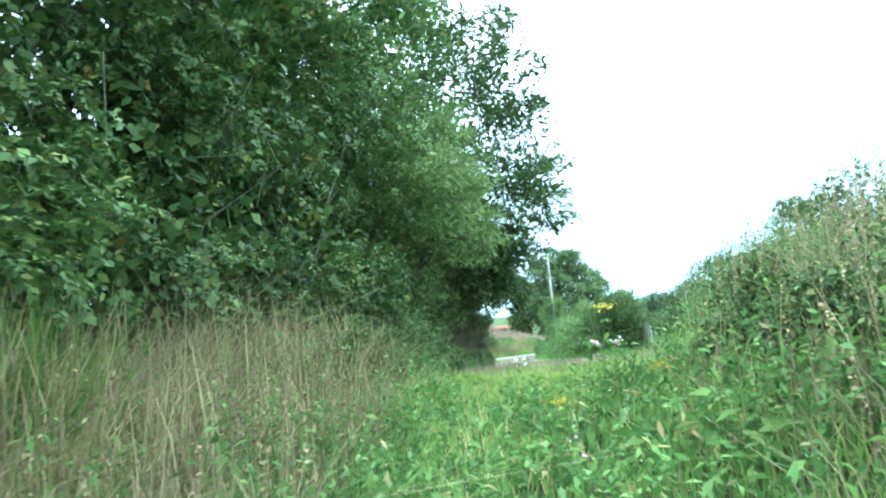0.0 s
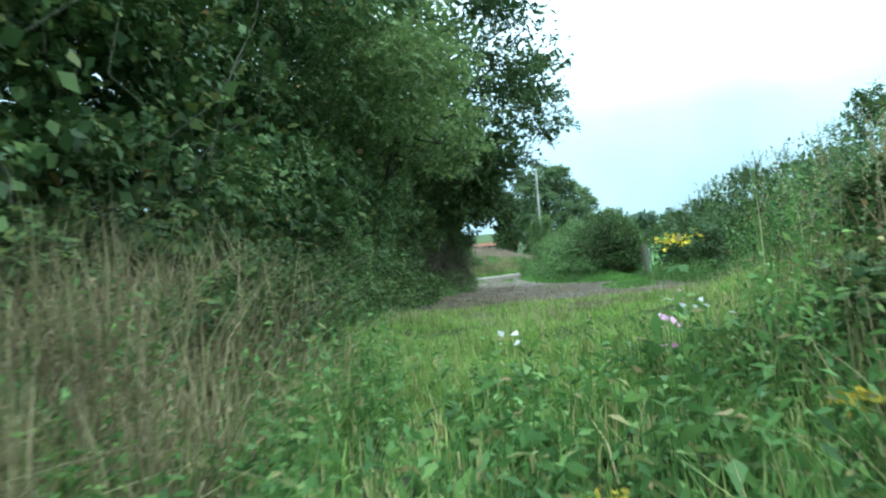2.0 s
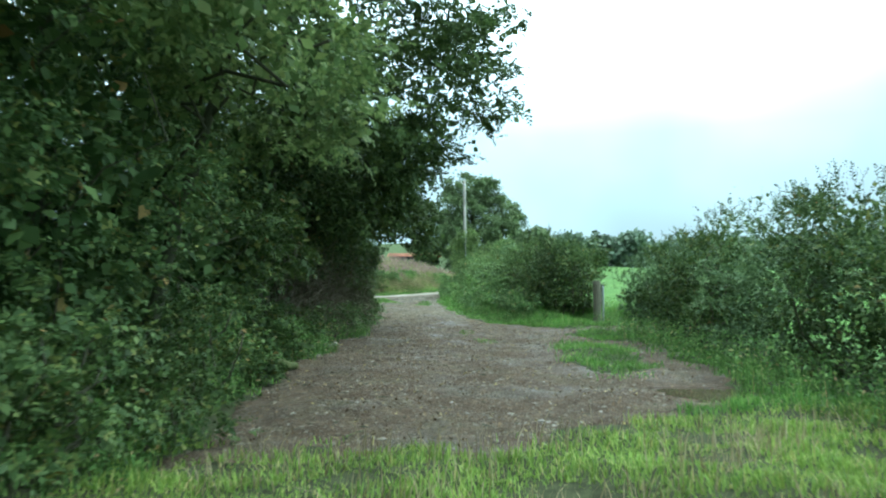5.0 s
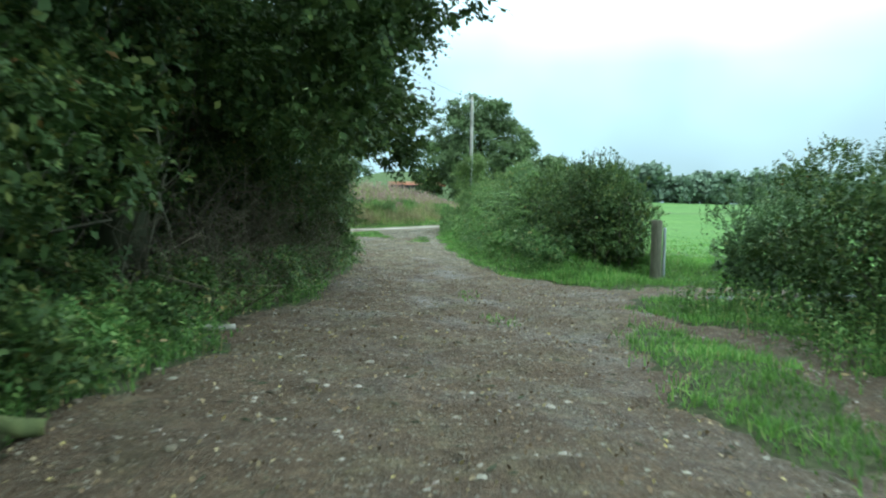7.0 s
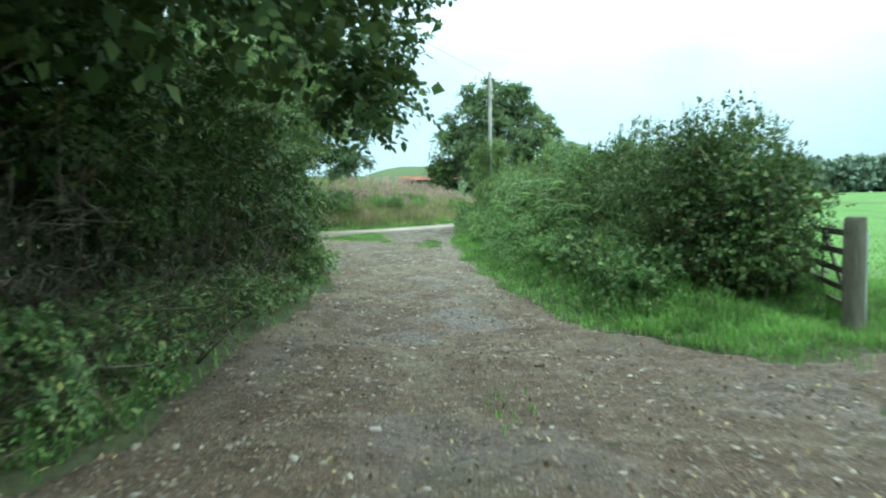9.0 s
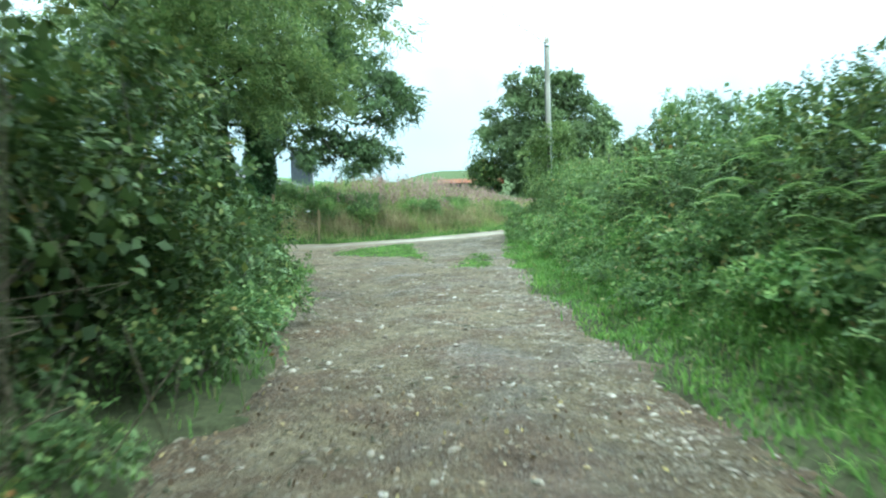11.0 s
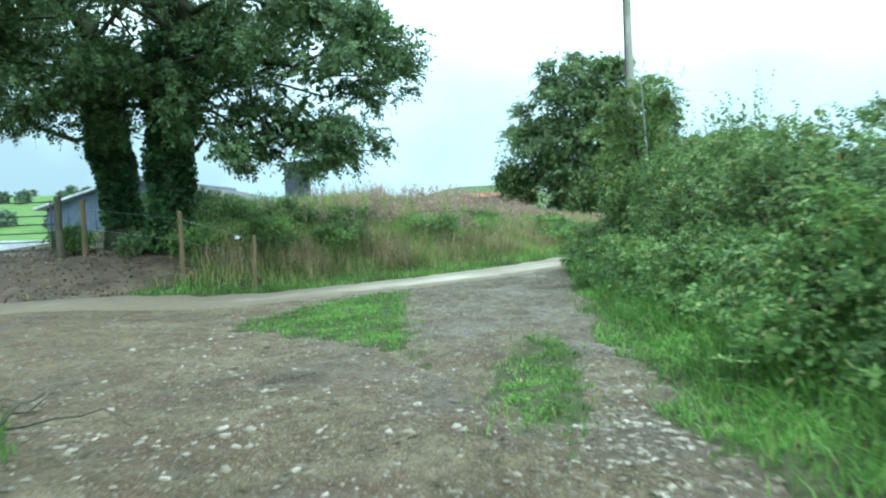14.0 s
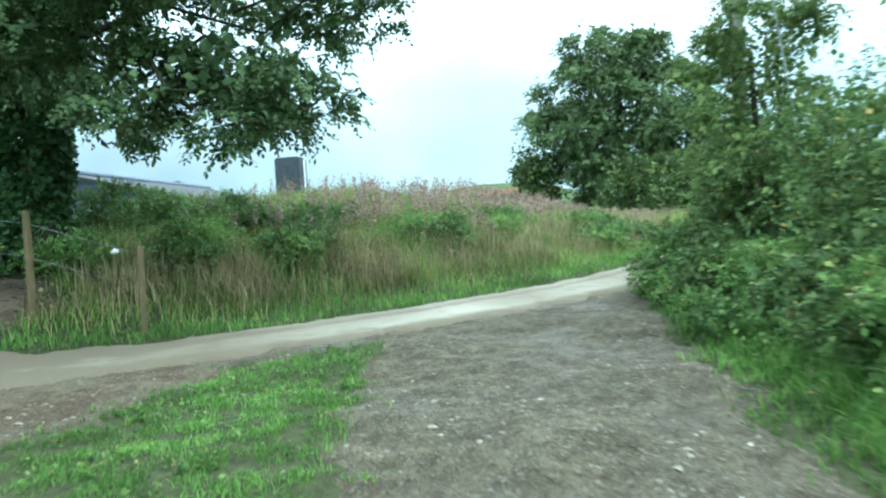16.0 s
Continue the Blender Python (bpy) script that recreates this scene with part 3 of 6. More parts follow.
def sprigs(x, y, z, h, rng, size=0.06, pairs=9, lean=0.15, start=0.15, width=0.5, sides_up=0.35):
    """Upright shoots with leaves along them; returns (stems, leaves)."""
    n = len(x)
    tilt = rng.normal(0, lean, (n, 2))
    stems = blades(x, y, h, rng, 0.006, lean, z=z)
    s = np.linspace(start, 1.0, pairs)[None, :, None]
    hh = np.asarray(h)[:, None, None] if np.ndim(h) else h
    base = np.stack([x, y, z], -1)[:, None]
    up = np.concatenate([tilt, np.ones((n, 1))], 1)[:, None]
    P = base + up * s * hh
    a = rng.uniform(0, 6.283, (n, pairs))
    out = np.stack([np.cos(a), np.sin(a), np.full_like(a, sides_up)], -1)
    P = P + out * size * 0.55 * np.array([1, 1, 0.4])
    return stems, leaves(P.reshape(-1, 3), 1.6 * unit(out.reshape(-1, 3)), size, rng, width, 0.2, 1.0)


def box(bm, x0, x1, y0, y1, z0, z1, bevel=0.0):
    r = bmesh.ops.create_cube(bm, size=1.0, matrix=Matrix.LocRotScale(((x0 + x1) / 2, (y0 + y1) / 2, (z0 + z1) / 2), None, (x1 - x0, y1 - y0, z1 - z0)))
    if bevel:
        edges = list({e for v in r["verts"] for e in v.link_edges})
        bmesh.ops.bevel(bm, geom=edges, offset=bevel, segments=2, affect="EDGES")
    return r["verts"]


# ---- ground, lane and road ----
def steps_of(fine0, fine1, step, far, grow=1.16):
    mid = list(np.arange(fine0, fine1, step))
    out, s, v = [], step, fine1
    while v < far:
        out.append(v)
        s *= grow
        v += s
    out.append(far)
    low, s, v = [], step, fine0 - step
    while v > -far:
        low.append(v)
        s *= grow
        v -= s
    low.append(-far)
    return np.array(low[::-1] + mid + out)


def grid_mesh(name, xs, ys, zf, mat, keep=None):
    X, Y = np.meshgrid(xs, ys)
    Z = zf(X, Y)
    V = np.stack([X, Y, Z], -1).reshape(-1, 3)
    i, j = np.meshgrid(np.arange(len(ys) - 1), np.arange(len(xs) - 1), indexing="ij")
    w = len(xs)
    Q = np.stack([i * w + j, i * w + j + 1, (i + 1) * w + j + 1, (i + 1) * w + j], -1).reshape(-1, 4)
    if keep is not None:
        ok = keep(X, Y).ravel()
        Q = Q[ok[Q].all(1)]
        used = np.unique(Q)
        back = np.full(len(V), -1)
        back[used] = np.arange(len(used))
        V, Q = V[used], back[Q]
    me = mesh_of(name, V, [Q], mat)
    me.polygons.foreach_set("use_smooth", np.ones(len(Q), bool))
    return me


def ground_z(x, y):
    d = np.abs(road_side(x, y)) - ROAD_HALF
    return height(x, y) - 0.10 * ramp(-0.05, 0.35, lane_in(x, y)) - 0.10 * ramp(0.05, -0.3, d)


ground_me = grid_mesh("ground", steps_of(-20, 13, 0.32, 1800), steps_of(-26, 64, 0.32, 1800), ground_z, GROUND_MAT)
co = np.zeros(len(ground_me.vertices) * 3, np.float32)
ground_me.vertices.foreach_get("co", co)
gx, gy = co[0::3], co[1::3]
sward = ramp(5.0, 7.5, gx) * ramp(-4, 2, gy) * ramp(70, 60, gy) + ramp(60, 75, gy) * (1 - 0.7 * ramp(20, 8, gx) * ramp(-60, -20, gx)) * (1 - 0.5 * ramp(-18, -45, gx)) + 0.3 * ramp(-30, -45, gx)
ground_me.attributes.new("sward", "FLOAT", "POINT").data.foreach_set("value", np.clip(sward, 0, 1).astype(np.float32))
ground = tagged(new("ground", ground_me), "uneven green meadow ground with dark soil under the grass", "ground", kind="structure")


PUDDLE = (2.95, 0.8)


def lane_z(x, y):
    s = lane_in(x, y)
    mid = (over(LEFT, y) + over(RIGHT, y)) / 2
    rut = np.exp(-((np.abs(x - mid - 0.1) - 0.75) / 0.28) ** 2) * ramp(34, 28, y)
    dip = 0.075 * ramp(1.15, 0.35, np.hypot((x - PUDDLE[0]) / 1.0, (y - PUDDLE[1]) / 0.95) + 0.22 * wobble(x, y, 0.7, 71))
    return height(x, y) + 0.07 * ramp(-0.15, 0.3, s) - 0.07 - dip - 0.035 * rut * ramp(0.0, 0.03, 0.03 - dip) + 0.008 * wobble(x, y, 0.45, 11) + 0.006 * wobble(x, y, 0.26, 12)


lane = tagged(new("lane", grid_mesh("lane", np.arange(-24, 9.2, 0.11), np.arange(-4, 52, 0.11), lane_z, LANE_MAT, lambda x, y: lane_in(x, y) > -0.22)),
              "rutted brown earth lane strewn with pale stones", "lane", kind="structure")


def road_z(x, y):
    d = np.abs(road_side(x, y)) + 0.12 * wobble(x, y, 1.1, 21) + 0.08 * wobble(x, y, 0.4, 22)
    return height(x, y) + 0.05 - 0.14 * ramp(ROAD_HALF - 0.25, ROAD_HALF + 0.12, d)


road_me = grid_mesh("road", np.arange(-45, 22, 0.13), np.arange(28, 76, 0.13), road_z, ROAD_MAT, lambda x, y: np.abs(road_side(x, y)) < ROAD_HALF + 0.3)
co = np.zeros(len(road_me.vertices) * 3, np.float32)
road_me.vertices.foreach_get("co", co)
across = road_side(co[0::3], co[1::3])
dirt = 0.62 * np.exp(-((across - 0.45) / 0.2) ** 2) + 0.55 * ramp(0.7, 1.2, np.abs(across)) + 0.75 * ramp(-6.5, -10.5, co[0::3]) + 0.5 * ramp(-0.3, -0.9, across)
road_me.attributes.new("track_dirt", "FLOAT", "POINT").data.foreach_set("value", dirt.astype(np.float32))
road = tagged(new("road", road_me), "narrow pale worn concrete farm road with crumbled edges", "road", kind="structure")


def yard_z(x, y):
    return lane_z(x, y) + 0.014 - 0.06 * ramp(0.25, -0.05, yard_in(x, y)) + 0.02 * wobble(x, y, 0.5, 23)


yard = tagged(new("yard", grid_mesh("yard", np.arange(-26, -10, 0.14), np.arange(39, 50, 0.14), yard_z, SOIL_MAT, lambda x, y: (yard_in(x, y) > -0.05) & (road_side(x, y) > ROAD_HALF - 0.1))),
              "dark trodden soil between the road and the farm yard", "soil", kind="structure")


# ---- trees and hedges ----
def shrub(name, label, x, y, rx, ry, h, clumps, per, size, mat, seed, shoots=0, stems=8, low=-0.55, spread=0.16, bare=0.0, category="shrub", group="", shoot_h=0.5, droop=0.3):
    """A hedge plant: stems from the ground, a lumpy mass of leaves, shoots on top. bare: height of the leafless foot."""
    rng = np.random.RandomState(seed)
    z = float(height(x, y))
    t = thing(name, label, category, (x, y, z), group)
    half = (h - bare) / 2 if bare > 0.3 else h * 0.62
    c = (x, y, z + (bare + half if bare > 0.3 else h * 0.38))
    P, out = lobed(c, (rx * 0.86, ry * 0.86, half * 0.92), clumps, max(0.4, per / 9 - 1.4), spread * 0.8, rng, 0.22 * rx + 0.14, low)
    keep = P[:, 2] > height(P[:, 0], P[:, 1]) + 0.05
    P, out = P[keep], out[keep]
    Pi, oi = cloud_of(c, (rx * 0.66, ry * 0.8, half * 0.84), max(40, int(clumps * 0.75)), 11, spread * 1.3, rng, 0.35, low)
    sets = [sprays(P, out, size, rng, droop=droop), leaves(Pi, oi, size * (1.9 if h > 4 else 1.45 if h > 2 else 1.1), rng, 0.72)]
    for k in range(stems):
        a, r = rng.uniform(0, 6.283), rng.uniform(0.1, 0.6)
        foot = (x + rx * r * 0.6 * math.cos(a), y + ry * r * math.sin(a), z - 0.1)
        head = (x + rx * 0.8 * math.cos(a + 0.5), y + ry * 0.85 * math.sin(a + 0.5), z + h * rng.uniform(0.5, 0.85))
        part("branch", limb(foot, head, rng.uniform(0.018, 0.04), 0.006, rng, 0.5, 7, 0, 5), TWIG, t)
    if shoots:
        a, r = rng.uniform(0, 6.283, shoots), np.sqrt(rng.uniform(0, 1, shoots)) * 0.9
        sx, sy = x + rx * r * np.cos(a), y + ry * r * np.sin(a)
        sz = c[2] + half * np.sqrt(np.maximum(0.05, 1 - r**2)) - 0.1
        many = 13
        sets.append(sprays(np.stack([sx, sy, sz + 0.2 * shoot_h], -1), np.tile((0, 0, 1.0), (shoots, 1)) + rng.normal(0, 0.12, (shoots, 3)), size * 0.85, rng, 0.5, many, -1.6, 0.2, shoot_h / (many * size * 0.85)))
    part("foliage", joined(*sets), mat, t)
    return t


def tree(name, label, foot, trunks, crowns, size, mat, seed, group="", category="tree", width=0.6, shoots=0, lobe=0.0, fill=1.0, fine=False):
    """trunks: (base x, base y, radius, top); crowns: (centre, radii, clumps, per, spread, low)."""
    rng = np.random.RandomState(seed)
    z = float(height(*foot))
    t = thing(name, label, category, (*foot, z), group)
    for bx, by, r, top in trunks:
        bz = float(height(bx, by)) - 0.15
        n = 9
        s = np.linspace(0, 1, n)
        P = np.stack([bx + (top[0] - bx) * s, by + (top[1] - by) * s, bz + (top[2] - bz) * s], -1)
        P[1:-1, :2] += rng.normal(size=(n - 2, 2)) * r * 0.18
        part("trunk", tube(P, r * (1.45 - 0.9 * s ** 0.35 + 0.0 * s) + r * 0.1 * (1 - s), 12), BARK, t)
        for c, rad, *_ in crowns:
            for k in range(5 if max(rad) > 3.6 else 1):
                d = unit(rng.normal(size=3) + np.array([0, 0, 0.25]))
                end = np.array(c) + d * np.array(rad) * 0.66
                a = P[rng.randint(n // 2, n)]
                part("limb", limb(a, end, r * 0.24, 0.02, rng, 0.55, 8, 0.2), BARK, t)
    sets = []
    for c, rad, clumps, per, spread, low in crowns:
        P, out = lobed(c, np.array(rad) * 0.9, clumps, max(0.4, per / 9.5 - 1.4), spread * 0.8, rng, lobe or 0.16 * min(rad) + 0.25, low, 0.6)
        sets.append(sprays(P, out, size, rng, width, 9, 0.4, fine=fine))
        Pi, oi = cloud_of(c, np.array(rad) * 0.7, max(3, int(clumps * fill / 3)), 14, spread * 1.6, rng, 0.3, low)
        sets.append(leaves(Pi, oi, size * 1.5, rng, 0.75))
    if shoots:
        c, rad = crowns[0][0], crowns[0][1]
        a, r = rng.uniform(0, 6.283, shoots), np.sqrt(rng.uniform(0, 1, shoots)) * 0.85
        st, lv = sprigs(c[0] + rad[0] * r * np.cos(a), c[1] + rad[1] * r * np.sin(a), c[2] + rad[2] * (np.sqrt(1 - r**2) - 0.25), rng.uniform(0.6, 1.5, shoots), rng, size, 13, 0.16)
        sets += [st, lv]
    part("crown", joined(*sets), mat, t)
    return t


# The dense left side of the lane: thorn shrubs below, taller trees over them. Darker leaf copies paint the shade here.
for k, (x, y, rx, h, bare) in enumerate(((-5.2, -22, 2.2, 4.8, 0.2), (-5.2, -18.5, 2.3, 4.6, 0.2), (-5.0, -15, 2.2, 4.8, 0.2), (-5.0, -11.5, 2.3, 5.0, 0.2), (-4.9, -8.2, 2.4, 5.2, 0.2),
                                         (-4.9, -5, 2.5, 5.0, 0.2), (-5.0, -2, 2.4, 5.2, 0.1), (-5.1, 1.2, 2.2, 5.0, 0.1), (-5.0, 4.2, 2.0, 4.6, 0.2), (-5.1, 7.2, 1.95, 4.4, 1.5),
                                         (-4.95, 10.2, 1.95, 4.4, 1.6), (-4.95, 13.2, 1.9, 4.2, 0.5), (-4.85, 16.2, 1.9, 4.0, 0.2), (-5.1, 18.6, 1.8, 3.2, 0.0))):
    shrub("hawthorn_shrub", "dense dark green hawthorn shrub with tangled stems", x, y, rx, 2.1, h, 340, 34, 0.09, LEAF_HEDGE if 6 <= k <= 7 else LEAF_HAW_DIM, 100 + k, 0, 10, -0.75, 0.2, bare, "shrub", "shrubs along the lane")
# Back row, made taller around y 2 to 14 to block light from the west sky.
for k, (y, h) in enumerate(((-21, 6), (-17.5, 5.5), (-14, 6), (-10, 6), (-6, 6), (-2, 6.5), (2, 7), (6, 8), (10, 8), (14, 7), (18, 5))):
    shrub("hawthorn_shrub", "thick thorn shrub filling the back of the hedgerow", -8.2, y, 2.0, 2.5, h, 130, 24, 0.17, LEAF_HAW_DIM, 150 + k, 0, 3, -0.8, 0.3, 0, "shrub", "shrubs along the lane")
tree("ash_tree", "tall leafy tree overhanging the lane, its leaves darkened as shade", (-5.2, 8.5), ((-5.2, 8.5, 0.28, (-4.2, 8.6, 9.5)),),
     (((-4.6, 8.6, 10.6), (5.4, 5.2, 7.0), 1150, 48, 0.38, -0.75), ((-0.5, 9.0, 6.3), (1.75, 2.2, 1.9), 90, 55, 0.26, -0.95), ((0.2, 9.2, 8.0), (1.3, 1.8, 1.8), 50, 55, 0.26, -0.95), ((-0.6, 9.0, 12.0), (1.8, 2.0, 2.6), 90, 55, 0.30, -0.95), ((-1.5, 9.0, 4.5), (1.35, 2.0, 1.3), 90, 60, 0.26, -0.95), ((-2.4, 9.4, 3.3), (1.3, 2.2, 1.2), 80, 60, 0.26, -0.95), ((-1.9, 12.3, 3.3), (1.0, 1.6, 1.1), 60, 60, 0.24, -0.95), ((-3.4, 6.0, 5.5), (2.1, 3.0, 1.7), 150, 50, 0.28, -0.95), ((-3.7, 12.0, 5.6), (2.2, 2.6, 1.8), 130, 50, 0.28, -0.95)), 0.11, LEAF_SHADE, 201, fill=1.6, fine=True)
tree("field_maple", "bushy green tree behind the thorn shrubs", (-6.2, -2.5), ((-6.2, -2.5, 0.25, (-5.8, -2.4, 8)),),
     (((-5.6, -2.4, 8.0), (4.1, 4.8, 5.4), 800, 48, 0.40, -0.8),), 0.125, LEAF_HEDGE, 202, fill=1.7)
tree("field_maple", "bushy green tree behind the thorn shrubs", (-6.6, -11), ((-6.6, -11, 0.22, (-6.2, -10.8, 7)),),
     (((-5.9, -10.6, 6.6), (3.7, 4.4, 4.4), 650, 48, 0.40, -0.8),), 0.125, LEAF_HAW_DIM, 203, fill=1.7)
tree("field_maple", "bushy green tree behind the thorn shrubs", (-7.4, -6.6), ((-7.4, -6.6, 0.22, (-7.0, -6.5, 7)),),
     (((-6.7, -6.5, 6.4), (3.2, 3.4, 4.3), 380, 48, 0.40, -0.8),), 0.125, LEAF_HAW_DIM, 214, fill=1.9)
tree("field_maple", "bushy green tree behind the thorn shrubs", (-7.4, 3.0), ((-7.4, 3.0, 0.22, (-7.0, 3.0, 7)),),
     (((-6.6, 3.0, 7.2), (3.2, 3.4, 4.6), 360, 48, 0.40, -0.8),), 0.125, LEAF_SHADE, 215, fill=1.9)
tree("field_maple", "bushy green tree behind the thorn shrubs", (-6.8, -17.5), ((-6.8, -17.5, 0.22, (-6.3, -17.3, 7)),),
     (((-6.0, -17.2, 5.4), (3.2, 4.2, 4.0), 420, 60, 0.36, -0.8),), 0.125, LEAF_HAW_DIM, 212, fill=1.7)
tree("hazel_tree", "yellow-green hazel with boughs reaching over the lane", (-4.3, 0.4), ((-4.3, 0.4, 0.10, (-3.0, 0.3, 4.6)),),
     (((-2.5, 0.4, 4.1), (1.4, 2.3, 1.2), 120, 45, 0.24, -0.95), ((-2.2, -3.0, 4.3), (1.2, 1.8, 1.0), 90, 45, 0.24, -0.95), ((-2.6, -1.2, 5.6), (1.6, 2.4, 1.4), 130, 45, 0.26, -0.95)), 0.09, LEAF_ASH, 213, lobe=0.42, fine=True)
tree("hazel_tree", "hazel leaning low over the lane, its leaves darkened as shade", (-5.4, 15.4), ((-5.4, 15.4, 0.2, (-4.6, 15.3, 5)),),
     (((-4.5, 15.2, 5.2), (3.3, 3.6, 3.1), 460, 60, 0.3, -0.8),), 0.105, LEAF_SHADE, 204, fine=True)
tree("ash_tree", "light green ash with hanging sprays over the lane", (-9.6, 27.5), ((-9.6, 27.5, 0.25, (-8.6, 28, 6.5)),),
     (((-7.8, 28.2, 5.7), (4.2, 3.6, 3.0), 330, 60, 0.32, -0.85), ((-6.0, 29.6, 4.3), (1.7, 1.5, 0.8), 90, 50, 0.26, -0.95), ((-7.4, 27.0, 4.6), (2.2, 2.0, 1.0), 110, 50, 0.26, -0.95), ((-6.6, 25.0, 5.4), (2.0, 2.2, 1.2), 100, 50, 0.28, -0.95)), 0.12, LEAF_ASH, 205, width=0.35)

for k, y in enumerate((6.4, 8.8, 11.2, 13.6)):
    shrub("hawthorn_shrub", "low thick thorn shrub in the depth of the hedgerow", -7.1, y, 1.5, 1.6, 2.8, 120, 24, 0.13, LEAF_HAW_DIM, 170 + k, 0, 3, -0.8, 0.26, 0, "shrub", "shrubs along the lane")

# A tangle of leafless shoots at the shrubs' shaded foot.
rng = np.random.RandomState(260)
tangle = []
for k in range(240):
    y0 = rng.uniform(6.0, 17.5)
    x0 = float(over(LEFT, y0)) - rng.uniform(0.1, 1.1)
    foot = (x0, y0, float(height(x0, y0)))
    head = (x0 + rng.uniform(-0.5, 0.6), y0 + rng.uniform(-1.0, 0.9), foot[2] + rng.uniform(0.5, 2.2))
    tangle.append(limb(foot, head, rng.uniform(0.004, 0.012), 0.002, rng, 1.5, 9, 0, 4))
tagged(new("twig_tangle", mesh_of("twig_tangle", *joined(*tangle), DEAD_WOOD)), "tangle of thin brown leafless shoots under the shrubs", "twigs", kind="stuff")

# Brambles between the trees and the turning.
for k, (y, rx, h, back) in enumerate(((20.3, 1.5, 2.3, 1.35), (22.6, 1.5, 1.8, 1.3), (24.8, 1.5, 1.4, 1.3), (27.0, 1.3, 0.95, 1.5))):
    shrub("bramble_bush", "sprawling bright green bramble bush at the lane's edge", float(over(LEFT, y)) - back, y, rx, 1.5, h, 230, 30, 0.08, LEAF_OAK if k % 2 else LEAF_HAW_DIM, 300 + k, 24, 6, -0.3, 0.17, 0, "bramble", "brambles along the lane", 0.35)
for k, (x, y, r, h) in enumerate(((-7.15, 29.7, 0.65, 1.25), (-7.0, 28.2, 0.75, 1.2), (-7.9, 30.8, 0.7, 0.9))):
    shrub("bramble_bush", "sprawling green bramble at the corner of the turning", x, y, r, r, h, 120, 26, 0.07, LEAF_BRAMBLE, 340 + k, 16, 4, -0.3, 0.16, 0, "bramble", "brambles along the lane", 0.3)
for k, (x, y, h) in enumerate(((-8.5, 22, 3.4), (-9.6, 25.5, 2.4))):
    shrub("hawthorn_shrub", "dense dark green hawthorn shrub with tangled stems", x, y, 2.4, 2.2, h, 200, 30, 0.10, LEAF_HAW_DIM, 330 + k, 10, 6, -0.6, 0.22)

# The right hedge before the field gateway, and the one beyond it.
for k, (x, y, h) in enumerate(((6.4, -20, 1.6), (6.2, -17, 1.6), (6.0, -14, 1.6), (5.9, -11, 1.8), (5.7, -8.2, 2.1), (5.6, -5.6, 2.6), (5.5, -3.0, 2.7), (5.5, -0.6, 2.8), (5.5, 1.6, 2.9), (5.5, 3.8, 2.8), (5.4, 6.0, 2.6), (5.3, 8.0, 2.4), (5.15, 10.2, 2.1))):
    shrub("hedge_shrub", "clipped dark mixed hedge shrub with upright new shoots", x, y, 1.3, 1.6, h, 320, 30, 0.06, LEAF_HAW_DIM if k % 3 else LEAF_OAK, 400 + k, 56, 6, -0.8, 0.16, 0, "hedge", "hedge beside the lane", 0.6, -0.3)
FRONT = ((14.5, 2.8), (16, 2.15), (20, 1.75), (24, 1.3), (30, 0.9), (36, 0.3), (41, -0.3), (44, -0.9), (47.5, -1.15), (51, 1.2), (60, 8.5))
for k, (y, h, back) in enumerate(((16.2, 2.75, 1.3), (17.6, 2.7, 1.25), (19.0, 2.6, 1.2), (20.5, 2.6, 1.2), (22.4, 2.6, 1.3), (24.3, 2.6, 1.35), (26.2, 2.8, 1.4), (28.2, 3.2, 1.45), (30.2, 3.1, 1.5), (32.2, 2.5, 1.5),
                                 (34.2, 2.2, 1.5), (36.2, 2.3, 1.5), (38.2, 2.5, 1.5), (40.2, 2.8, 1.5), (42.2, 2.9, 1.5), (44.2, 2.7, 1.5), (46.3, 2.3, 1.4), (48.4, 2.2, 1.3), (51.0, 2.6, 1.2))):
    shrub("hedge_shrub", "clipped mixed hedge shrub with upright new shoots" if y < 21 else "overgrown green hedge shrub with bracken in it", float(over(FRONT, y)) + back, y, 1.2, 1.35, h, 260 if y > 21 else 340, 28, 0.072 if y > 21 else 0.058, (LEAF_HEDGE if y > 36 or k % 2 else LEAF_OAK if k % 4 else LEAF_HAW_DIM) if y > 21 else LEAF_HAW_DIM, 430 + k, 40, 6, -0.8, 0.17, 0, "hedge", "hedge beside the lane", 0.42, -0.2)
shrub("hedge_shrub", "clipped mixed hedge shrub against the open gate", 3.9, 16.7, 0.95, 0.95, 2.55, 230, 28, 0.068, LEAF_HAW_DIM, 480, 40, 6, -0.8, 0.16, 0, "hedge", "hedge beside the lane", 0.42, -0.2)
shrub("hedge_shrub", "slim hedge shrub behind the gate post", 3.95, 15.7, 0.42, 0.6, 2.2, 90, 26, 0.058, LEAF_HAW_DIM, 481, 16, 4, -0.8, 0.14, 0, "hedge", "hedge beside the lane", 0.35, -0.2)
